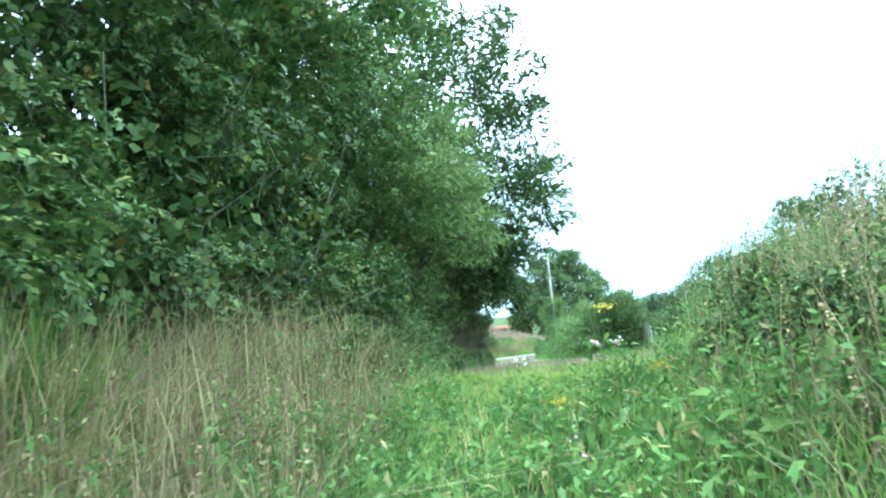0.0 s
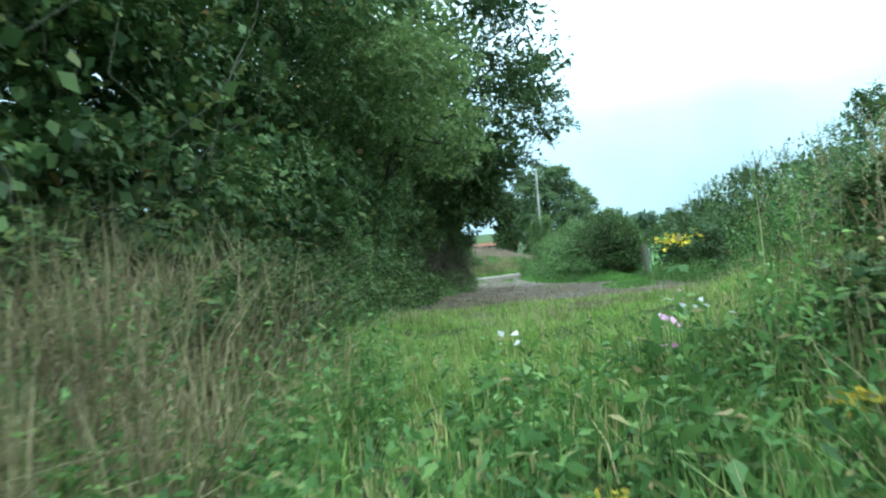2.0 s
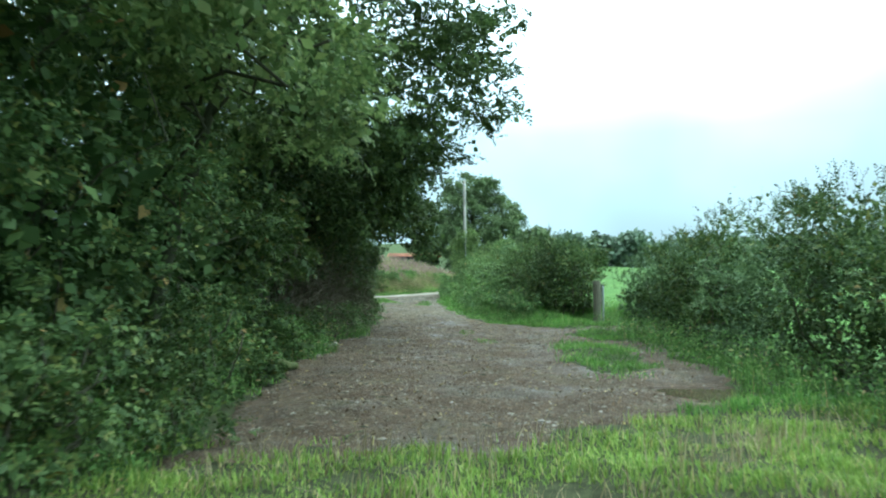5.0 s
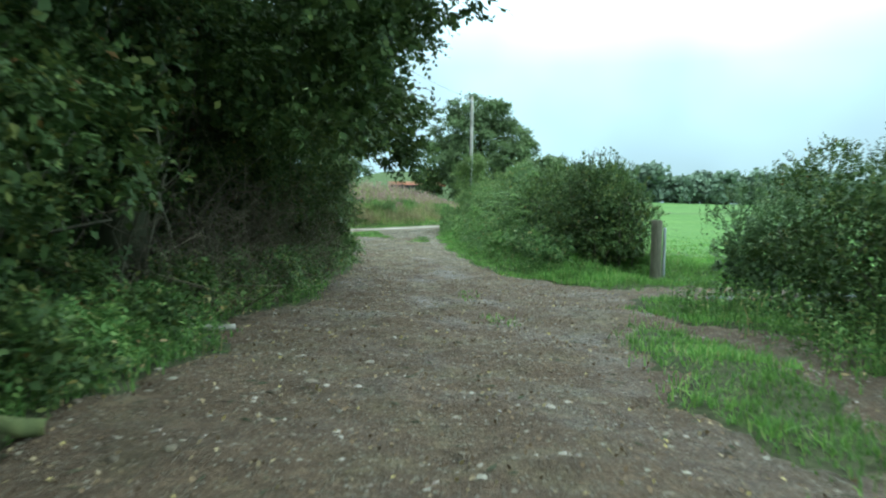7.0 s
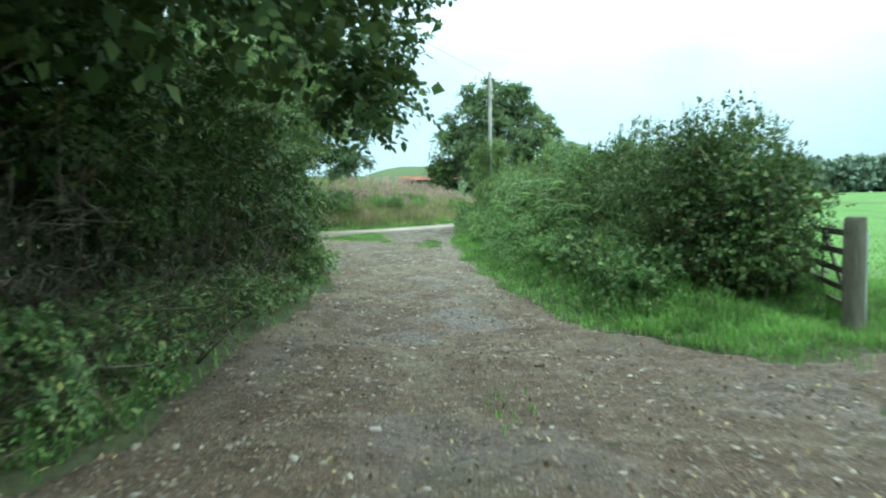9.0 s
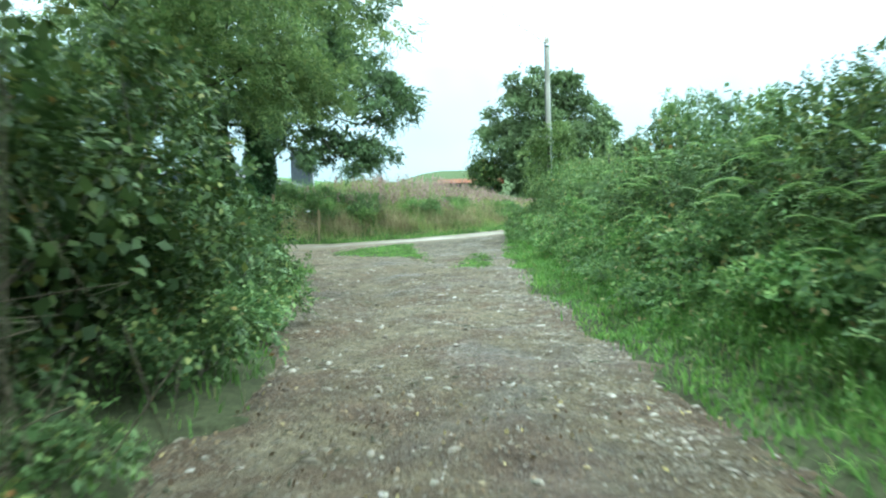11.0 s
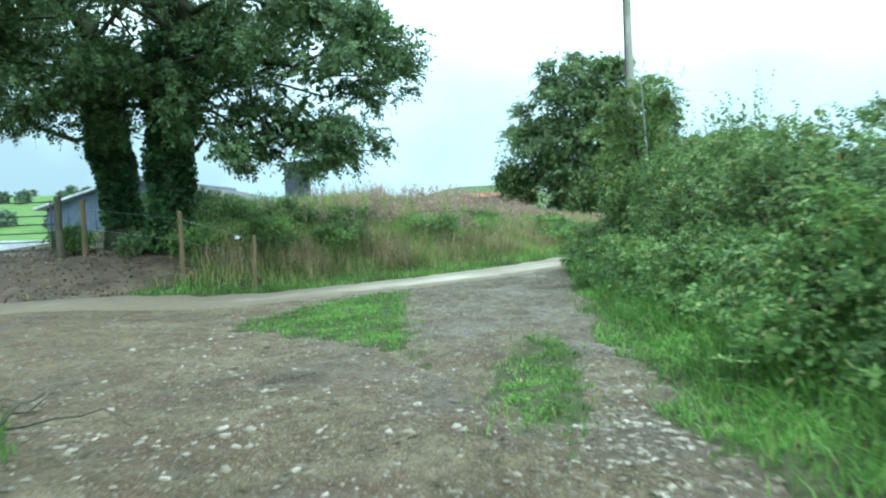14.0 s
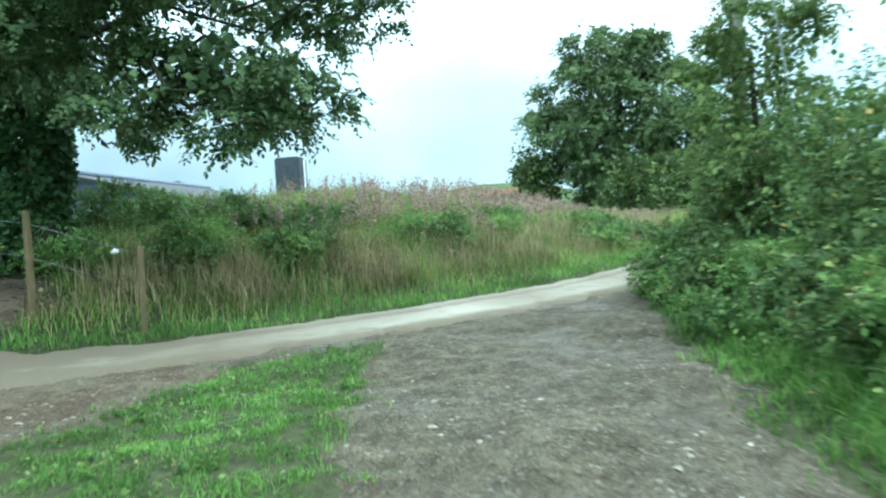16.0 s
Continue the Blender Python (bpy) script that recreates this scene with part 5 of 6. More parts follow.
weeds(-4.5, -2.2, -22, 7, 1500, 0.6, 0.085, LEAF_WEED, "nettles", "nettles at the foot of the thorn shrubs", lambda x, y: x < over(LEFT, np.maximum(y, -5)) - 0.1, 10)
weeds(-4.4, -1.0, -17.5, -9.5, 1300, 0.7, 0.075, LEAF_WEED, "tall_weeds", "tall pale green weeds beside the dead stems", lambda x, y: (wobble(x, y, 1.0, 45) > -0.2) & (x > -3.2 + 1.2 * wobble(x, y, 2.0, 46)), 14)
weeds(3.3, 4.6, -3, 11, 500, 0.5, 0.08, LEAF_WEED, "nettles", "nettles at the foot of the hedge", lambda x, y: x > 3.4, 9)
weeds(-1.5, 3.2, 14.8, 48, 13000, 0.36, 0.075, LEAF_WEED, "verge_weeds", "leafy weeds at the foot of the hedge", lambda x, y: (x > over(FRONT, y) - 1.7 * rng.uniform(0, 1, len(x)) ** 1.3 - 0.1) & (x > over(RIGHT, y) + 0.25) & (wobble(x, y, 1.0, 47) > rng.uniform(-1.2, 0.6, len(x))) & (x < over(FRONT, y) + 0.3) & (road_side(x, y) < -1.6), 9)
weeds(-12, -4.5, 24, 35, 2600, 0.4, 0.08, LEAF_WEED, "verge_weeds", "leafy weeds in the grass at the turning", lambda x, y: (x < over(LEFT, y) - 0.25) & (x > over(LEFT, y) - 3.5) & (wobble(x, y, 1.1, 48) > -0.3), 9)
weeds(-5.2, -2.0, -4, 12, 3600, 0.3, 0.07, LEAF_WEED, "ground_ivy", "low ivy and nettles under the shrubs", lambda x, y: (x < over(LEFT, np.maximum(y, -5)) + 0.05) & (x > over(LEFT, np.maximum(y, -5)) - 1.7), 8)
x, y = scatter(-12.5, -5.5, 44.5, 50, 3400, rng, lambda x, y: (road_side(x, y) > 3.4) & (road_side(x, y) < 6.5) & (wobble(x, y, 1.5, 76) > rng.uniform(-0.5, 0.9, len(x))))
stuff("dead_stems", "brown dead stems low on the bank", "dry stems", blades(x, y, 0.8, rng, 0.008, 0.5), STRAW)
weeds(-20, 1, 43, 62, 4200, 0.6, 0.11, LEAF_WEED, "bank_weeds", "leafy weeds in the bank's grass", lambda x, y: (road_side(x, y) > 4.0) & (x > -12.4 - 0.6 * np.maximum(0, y - 44)), 10)

weeds(-0.9, 2.0, -14.5, -10.2, 260, 0.42, 0.19, LEAF_WEED, "docks", "broad-leaved docks among the nettles", lambda x, y: wobble(x, y, 0.9, 50) > -0.4, 7)
x, y = scatter(1.9, 4.4, -16.5, -9.0, 260, rng, lambda x, y: wobble(x, y, 1.2, 57) > 0.0)
st, lv = sprigs(x, y, height(x, y), rng.uniform(1.0, 1.5, len(x)), rng, 0.03, 34, 0.12, 0.62, 0.6)
stuff("grass_plumes", "pale feathery grass plumes on the bank", "grass", joined(st, lv), BLEACHED)
for k, (bx, by, br, bh) in enumerate(((2.7, -13.0, 0.7, 0.75), (2.2, -11.4, 0.6, 0.6), (3.3, -15.2, 0.8, 0.9), (3.6, -12.0, 0.8, 0.9), (2.9, -10.0, 0.6, 0.6))):
    shrub("bramble_bush", "dark bramble clump on the overgrown bank", bx, by, br, br, bh, 90, 24, 0.07, LEAF_HAW_DIM, 1500 + k, 10, 3, -0.3, 0.15, 0, "bramble", "brambles on the overgrown bank", 0.3)
x, y = scatter(1.3, 3.6, -17, -9, 46, rng, lambda x, y: np.abs(x) < 9)
st, lv = sprigs(x, y, height(x, y), rng.uniform(0.9, 1.3, len(x)), rng, 0.026, 40, 0.1, 0.35, 0.9)
stuff("dock_stalks", "rust-brown dock seed stalks on the bank", "dry stems", joined(st, lv), LITTER)

# Rosebay willowherb gone pink along the crest of the bank.
x, y = scatter(-13, 3, 50, 72, 3000, rng, lambda x, y: (road_side(x, y) > 6.0 + 1.5 * wobble(x, y, 5, 43)) & (road_side(x, y) < 16) & (wobble(x, y, 2.6, 69) + 0.06 * (x + 7) > rng.uniform(-0.9, 0.5, len(x))))
z = height(x, y)
hh = rng.uniform(0.9, 1.4, len(x)) * (1 - 0.45 * ramp(-7, 0, x))
st, lv = sprigs(x, y, z, hh, rng, 0.13, 9, 0.06, 0.1, 0.25)
stuff("willowherb_stems", "upright willowherb stems on the bank", "wild flowers", joined(st, lv), GRASS_TALL)
st, lv = sprigs(x, y, z + hh * 0.55, hh * 0.5, rng, 0.10, 16, 0.05, 0.05, 0.6)
stuff("willowherb_spikes", "faded pink willowherb flower spikes", "wild flowers", lv, PETAL_PINK)


def flower(name, label, x, y, h, heads, petal, size, spread, seed, mat, stem_leaves=8):
    """A single flowering plant: stem with leaves and a head of small petals."""
    r = np.random.RandomState(seed)
    z = float(height(x, y))
    t = thing(name, label, "wild flower", (x, y, z))
    st, lv = sprigs(np.full(3, x) + r.normal(0, 0.03, 3), np.full(3, y) + r.normal(0, 0.03, 3), np.full(3, z), np.full(3, h), r, 0.10, stem_leaves, 0.05, 0.15, 0.4)
    part("stem", joined(st, lv), LEAF_WEED, t)
    P = np.array([x, y, z + h]) + r.normal(size=(heads, 3)) * spread
    tagged(part("flower_head", leaves(P, unit(r.normal(size=(heads, 3)) + np.array([0, 0, 1.0])), size, r, 0.8, 0, 1.5), mat, t), kind="stuff")
    return t


flower("ragwort", "yellow ragwort in flower above the weeds", 0.6, -12.1, 1.22, 70, 6, 0.022, np.array([0.05, 0.045, 0.015]), 801, PETAL_YELLOW)
flower("ragwort", "yellow ragwort in flower above the weeds", 0.85, -13.3, 0.78, 50, 6, 0.022, np.array([0.04, 0.035, 0.015]), 802, PETAL_YELLOW)
flower("ragwort", "yellow ragwort in flower above the weeds", 0.05, -13.6, 0.62, 45, 6, 0.022, np.array([0.045, 0.035, 0.015]), 803, PETAL_YELLOW)
flower("balsam", "pink balsam in flower among the weeds", 0.44, -12.6, 0.92, 9, 6, 0.035, np.array([0.03, 0.03, 0.04]), 804, PETAL_BALSAM)
flower("balsam", "pink balsam in flower among the weeds", 0.15, -14.6, 0.5, 9, 6, 0.035, np.array([0.03, 0.03, 0.04]), 805, PETAL_BALSAM)
flower("balsam", "pink balsam in flower among the weeds", 0.75, -11.2, 0.8, 9, 6, 0.035, np.array([0.03, 0.03, 0.04]), 806, PETAL_BALSAM)
flower("bindweed", "white bindweed flowers among the weeds", -0.35, -11.7, 0.7, 4, 6, 0.045, np.array([0.06, 0.05, 0.03]), 807, PETAL_WHITE)
flower("bindweed", "white bindweed flowers among the weeds", 0.7, -12.0, 0.85, 5, 6, 0.045, np.array([0.08, 0.06, 0.03]), 808, PETAL_WHITE)


# Bracken fronds hanging out of the hedge.
def fronds(spots, length, rng):
    sets = []
    for bx, by, bz in spots:
        a = rng.uniform(1.5, 4.9)
        d = np.array([math.cos(a), math.sin(a), 0.0])
        s = np.linspace(0, 1, 16)[:, None]
        L = length * rng.uniform(0.5, 1.3)
        spine = np.array([bx, by, bz]) + d * s * L + np.array([0, 0, 1.0]) * (rng.uniform(0.35, 1.0) * s - rng.uniform(0.5, 1.1) * s**2) * L
        sets.append(tube(spine, np.linspace(0.008, 0.002, 16), 4))
        n = np.cross(d, (0, 0, 1.0))
        for side in (1, -1):
            w = (0.34 * L * (1 - s[2:]) ** 0.8 + 0.03) * side
            o = spine[2:]
            tip = o + n * w + d * 0.25 * np.abs(w) + np.array([0, 0, -0.12]) * np.abs(w)
            fat = 0.05 * L
            V = np.stack([o, o * 0.5 + tip * 0.5 + d * fat, tip, o * 0.5 + tip * 0.5 - d * fat], 1).reshape(-1, 3)
            sets.append((V, [np.arange(len(V)).reshape(-1, 4)]))
    return joined(*sets)


rng = np.random.RandomState(720)
spots = [(float(over(FRONT, y)) + rng.uniform(0.0, 0.5), y, float(height(1.5, y)) + rng.uniform(0.6, 1.9)) for y in rng.uniform(19.5, 34, 120)]
stuff("bracken", "yellow-green bracken fronds arching out of the hedge", "bracken", fronds(spots, 0.55, rng), LEAF_FERN)


brash = thing("brush_pile", "small heap of cut dead branches in the grass", "branches", (-7.7, 31.9, float(height(-7.7, 31.9))))
rng = np.random.RandomState(730)
for k in range(16):
    x0, y0 = -7.7 + rng.normal(0, 0.5), 31.9 + rng.normal(0, 0.35)
    a, L = rng.uniform(0, 3.14), rng.uniform(0.5, 1.3)
    g = float(height(x0, y0))
    part("branch", limb((x0, y0, g + rng.uniform(0.02, 0.15)), (x0 + L * math.cos(a), y0 + L * math.sin(a), g + rng.uniform(0.05, 0.4)), rng.uniform(0.01, 0.028), 0.005, rng, 0.5, 6, 0, 6), POST_WOOD if k % 3 else TWIG, brash)


def log(name, label, a, e, r0, r1, mat, seed):
    """A cut length of branch that lies on the ground."""
    rng = np.random.RandomState(seed)
    t = thing(name, label, "log", tuple(a))
    V, F = limb(a, e, r0, r1, rng, 0.25, 9, 0, 10)
    V += rng.normal(size=V.shape) * r0 * 0.08
    part("stem", (V, F), mat, t)
    return t


log("fallen_log", "mossy yellow-green log lying under the shrubs", (-3.6, 2.1, 0.07), (-2.75, 2.75, 0.09), 0.10, 0.06, MOSS, 741)
log("fallen_log", "pale barkless log at the lane's edge", (-3.45, 6.5, 0.07), (-2.8, 6.65, 0.08), 0.05, 0.035, POLE_WOOD, 742)
log("broken_stem", "grey snapped stem leaning under the shrubs", (-5.0, 2.0, 0.0), (-4.5, 2.5, 0.85), 0.05, 0.04, POST_WOOD, 743)
for k, (x0, y0) in enumerate(((-4.1, 8.3), (-4.0, 9.7), (-3.9, 11.0))):
    rng = np.random.RandomState(750 + k)
    dead = thing("dead_thorn", "bare dead thorn stems under the shrubs' canopy", "shrub", (x0, y0, float(height(x0, y0))), "bare stems under the shrubs")
    for q in range(7):
        foot = np.array([x0 + rng.normal(0, 0.12), y0 + rng.normal(0, 0.15), float(height(x0, y0)) - 0.05])
        a = rng.uniform(-2.2, 1.2)
        head = foot + np.array([0.9 * math.cos(a), 0.9 * math.sin(a), rng.uniform(1.0, 2.1)]) * rng.uniform(0.7, 1.1)
        part("branch", limb(foot, head, rng.uniform(0.012, 0.024), 0.004, rng, 1.1, 10, 0.25, 6), DEAD_WOOD, dead)
        for w in range(3):
            j = foot + (head - foot) * rng.uniform(0.4, 0.85)
            part("branch", limb(j, j + rng.normal(size=3) * np.array([0.35, 0.4, 0.3]), 0.007, 0.002, rng, 1.0, 6, 0, 4), DEAD_WOOD, dead)
rng = np.random.RandomState(760)
x, y = scatter(-4.7, -3.4, 7.3, 9.6, 1500, rng, lambda x, y: wobble(x, y, 0.6, 35) > -0.4)
stuff("dead_grass", "matted dry brown stems under the shrubs", "dry grass", blades(x, y, 0.5, rng, 0.005, 1.5), STRAW)


# ---- posts, gate, pole and wires ----
def round_post(name, label, x, y, top, r, mat, seed, tilt=0.0, group="", category="post", sides=14):
    rng = np.random.RandomState(seed)
    z = float(height(x, y))
    t = thing(name, label, category, (x, y, z), group)
    s = np.array([0, 0.02, 0.3, 0.6, 0.9, 0.985, 1.0])
    P = np.stack([x + tilt * s * (top - z) + 0 * s, y + 0 * s, z - 0.25 + (top - z + 0.25) * s], -1)
    rad = r * np.array([1.05, 1.04, 1.0, 0.98, 1.0, 0.97, 0.86])
    V, F = tube(P, rad, sides)
    V[:, :2] += rng.normal(size=(len(V), 2)) * r * 0.03
    part("post_shaft", (V, F), mat, t)
    return t


gate_post = round_post("gate_post", "thick weathered round timber gate post", 4.33, 14.38, 1.38, 0.125, POST_WOOD, 901)
gate = thing("field_gate", "weathered timber five-bar gate swung open along the hedge", "gate", (4.4, 14.6, 0))
ga, gb = np.array([4.42, 14.55]), np.array([5.05, 17.3])


def gate_bar(name, s0, z0, s1, z1, wide, thick):
    """A sawn board of the gate between two points along it."""
    p0, p1 = ga + (gb - ga) * s0, ga + (gb - ga) * s1
    a, e = Vector((*p0, z0)), Vector((*p1, z1))
    d = (e - a).normalized()
    side = Vector((0, 0, 1)).cross(Vector((*(gb - ga), 0)).normalized())
    up = d.cross(side)
    bm = bmesh.new()
    bmesh.ops.create_cube(bm, size=1.0)
    m = Matrix((d, side, up)).transposed().to_4x4()
    bmesh.ops.transform(bm, matrix=Matrix.Translation((a + e) / 2) @ m @ Matrix.Diagonal(((e - a).length, thick, wide, 1)), verts=bm.verts[:])
    bmesh.ops.bevel(bm, geom=bm.edges[:], offset=0.006, segments=1, affect="EDGES")
    part(name, bm, POST_WOOD, gate)


for z in (0.22, 0.44, 0.67, 0.91, 1.16):
    gate_bar("bar", 0.0, z, 1.0, z, 0.085, 0.035)
gate_bar("hanging_stile", 0.02, 0.12, 0.021, 1.32, 0.09, 0.06)
gate_bar("closing_stile", 0.98, 0.12, 0.981, 1.24, 0.08, 0.06)
gate_bar("brace", 0.04, 0.2, 0.55, 1.14, 0.075, 0.03)
gate_bar("brace", 0.55, 0.2, 0.56, 1.16, 0.075, 0.03)
for z in (0.3, 1.12):
    bm = bmesh.new()
    p0, p1 = ga - (gb - ga) * 0.03, ga + (gb - ga) * 0.16
    m = Matrix.Translation((*((p0 + p1) / 2), z)) @ Matrix.Rotation(math.atan2(*(gb - ga)[::-1]), 4, "Z")
    bmesh.ops.create_cube(bm, size=1.0, matrix=m @ Matrix.Diagonal((0.54, 0.05, 0.05, 1)))
    bmesh.ops.bevel(bm, geom=bm.edges[:], offset=0.008, segments=1, affect="EDGES")
    hinge = part("hinge", bm, GATE_STEEL, gate, "dull iron strap hinge")
    for q in (0.3, 0.8):
        p = p0 + (p1 - p0) * q
        part("bolt", tube([(p[0] - 0.035, p[1], z), (p[0] - 0.025, p[1], z)], [0.012, 0.009], 8), GALV, hinge)
round_post("slip_post", "slim grey steel post beside the gate post", 4.58, 14.62, 1.2, 0.035, GALV, 902, 0, "", "post", 10)

for k, (x, y, top, r, tilt) in enumerate(((-10.04, 44.4, 1.66, 0.055, 0.02), (-12.06, 44.3, 2.40, 0.065, 0.0), (-15.6, 45.2, 2.95, 0.075, 0.01), (-14.4, 39.25, 1.8, 0.07, -0.02))):
    round_post("fence_stake", "pale new round timber fence stake", x, y, top, r, STAKE_WOOD, 910 + k, tilt, "fence stakes by the yard", "stake", 10)
for k, (x, y, top) in enumerate(((-16.4, 45.2, 3.08), (-20.5, 43.5, 2.7))):
    round_post("gate_post", "dark weathered timber gate post at the yard", x, y, top, 0.10, POST_WOOD, 920 + k, 0, "yard gate posts")
yard_gate = thing("yard_gate", "dull steel barred gate of the farm yard", "gate", (-18.4, 44.4, 1.2))
gz = 1.32
for z in (0.2, 0.45, 0.7, 0.95, 1.2, 1.6):
    part("bar", tube([(-20.35, 43.56, gz + z), (-16.5, 45.15, gz + z)], [0.02] * 2, 7), GATE_STEEL, yard_gate)
for s in (0.02, 0.5, 0.98):
    part("upright", tube([(-20.35 + 3.85 * s, 43.56 + 1.59 * s, gz + 0.1), (-20.35 + 3.85 * s, 43.56 + 1.59 * s, gz + 1.65)], [0.024] * 2, 7), GATE_STEEL, yard_gate)
tag = thing("fence_insulator", "small white plastic insulator on the fence wire", "insulator", (-10.5, 44.4, 1.5))
part("clip", tube([(-10.55, 44.40, 1.59), (-10.49, 44.40, 1.61), (-10.43, 44.40, 1.60)], [0.03, 0.05, 0.03], 8), WHITE_PAINT, tag)
wire = thing("fence_wire", "thin wire strung between the stakes", "wire", (-11, 44.4, 1))
for f in (0.4, 0.98):
    part("strand", tube([(-10.04, 44.4, 0.55 + f), (-12.06, 44.3, 1.2 + f), (-15.6, 45.2, 1.7 + f)], [0.004] * 3, 4), WIRE, wire)

pole = thing("utility_pole", "tall bleached timber utility pole", "pole", (0.32, 47.1, float(height(0.32, 47.1))))
pz = float(height(0.32, 47.1))
part("shaft", tube([(0.32, 47.1, pz - 0.5), (0.32, 47.1, pz + 3), (0.32, 47.1, 9.3), (0.32, 47.1, 9.4)], [0.15, 0.135, 0.11, 0.09], 14), POLE_WOOD, pole)
part("cap_plate", tube([(0.32, 47.1, 8.95), (0.32, 47.1, 9.1)], [0.125, 0.125], 12), GALV, pole, "grey metal band")
part("insulator", tube([(0.2, 47.05, 9.15), (0.05, 47.0, 9.2), (0.05, 47.0, 9.32)], [0.02, 0.03, 0.035], 8), WHITE_PAINT, pole)
part("downlead", tube([(0.2, 46.98, pz + 0.5), (0.205, 46.98, 5.0), (0.22, 46.98, 9.1)], [0.022] * 3, 6), DARK_SHEET, pole, "black cable clipped down the pole")
stay = thing("stay_wire", "thin steel stay wire from the pole to the hedge", "wire", (0.1, 43.5, 1))
part("strand", tube([(0.44, 47.0, 8.9), (0.36, 45.0, 4.6), (0.26, 43.2, 0.6)], [0.008] * 3, 5), WIRE, stay)
cable = thing("overhead_cable", "thin overhead cable running from the pole", "cable", (-2, 35, 9.5))
s = np.linspace(0, 1, 24)[:, None]
part("strand", tube(np.array([[0.1, 47.0, 9.25]]) * (1 - s) + np.array([[-16.0, 2.0, 11.0]]) * s - np.array([[0, 0, 1.0]]) * 4 * s * (1 - s) * 0.5, [0.012] * 24, 5), WIRE, cable)

# ---- farm buildings ----
def barn():
    t = thing("barn", "blue-grey clad farm barn with a pale roof edge", "barn", (-23.6, 67, 0.5))
    x0, x1, xr, y0, y1, zb, ze, zr = -28.4, -18.8, -23.6, 60.0, 72.0, -0.8, 3.75, 5.0
    bm = bmesh.new()
    f = [bm.verts.new(p) for p in ((x0, y0, zb), (x1, y0, zb), (x1, y0, ze), (xr, y0, zr), (x0, y0, ze))]
    b = [bm.verts.new((v.co.x, y1, v.co.z)) for v in f]
    bm.faces.new(f)
    bm.faces.new(b[::-1])
    for i in (0, 1, 4):
        bm.faces.new((f[i], b[i], b[(i + 1) % 5], f[(i + 1) % 5]))
    part("wall", bm, BARN_CLAD, t)
    for a, b2 in ((x0 - 0.5, xr), (xr, x1 + 0.5)):
        za, zb2 = (ze - 0.1, zr) if a < xr else (zr, ze - 0.1)
        bm = bmesh.new()
        up = [bm.verts.new(p) for p in ((a, y0 - 0.4, za + 0.14), (b2, y0 - 0.4, zb2 + 0.14), (b2, y1 + 0.4, zb2 + 0.14), (a, y1 + 0.4, za + 0.14))]
        r = bmesh.ops.extrude_face_region(bm, geom=[bm.faces.new(up)])
        for v in r["geom"]:
            if isinstance(v, bmesh.types.BMVert):
                v.co.z -= 0.12
        roof = part("roof", bm, BARN_ROOF if a < xr else DARK_SHEET, t)
    part("ridge_cap", tube([(xr, y0 - 0.45, zr + 0.16), (xr, y1 + 0.45, zr + 0.16)], [0.14] * 2, 8), BARN_CLAD, roof)
    for k in range(12):
        bm = bmesh.new()
        x = x0 + 0.4 + k * 0.8
        top = ze + (zr - ze) * (1 - abs(x - xr) / 4.8) - 0.25
        box(bm, x - 0.04, x + 0.04, y0 - 0.04, y0, zb, top)
        part("cladding_rib", bm, BARN_CLAD, t)


barn()


def silo():
    t = thing("feed_silo", "plain grey upright farm silo behind the bank", "silo", (-25.0, 89, 1))
    bm = bmesh.new()
    box(bm, -26.0, -23.9, 88, 90, 0.5, 8.7, 0.12)
    part("body", bm, SILO_SHEET, t)
    for x in (-25.5, -24.95, -24.4):
        bm = bmesh.new()
        box(bm, x - 0.03, x + 0.03, 87.96, 88.0, 2, 8.2)
        part("seam", bm, SILO_SHEET, t)
    part("pipe", tube([(-23.5, 88.3, 0.6), (-23.5, 88.3, 8.6)], [0.08] * 2, 8), BARN_ROOF, t)


silo()


def rusty_shed():
    t = thing("field_shed", "low dark field shed with a rusty sheet roof", "shed", (-7.5, 105, 4))
    g = float(height(-7.5, 105))
    bm = bmesh.new()
    box(bm, -11.5, -3.6, 104, 109, g - 0.5, 5.25, 0.03)
    part("wall", bm, DARK_SHEET, t)
    bm = bmesh.new()
    n = 40
    rows = []
    for y, z in ((103.6, 5.25), (106.5, 5.9), (109.4, 5.25)):
        rows.append([bm.verts.new((-11.9 + 8.7 * i / n, y, z + 0.04 * math.cos(i * math.pi))) for i in range(n + 1)])
    for a, b in zip(rows, rows[1:]):
        for i in range(n):
            bm.faces.new((a[i], a[i + 1], b[i + 1], b[i]))
    bmesh.ops.solidify(bm, geom=bm.faces[:], thickness=0.04)
    part("roof", bm, RUST, t)


rusty_shed()


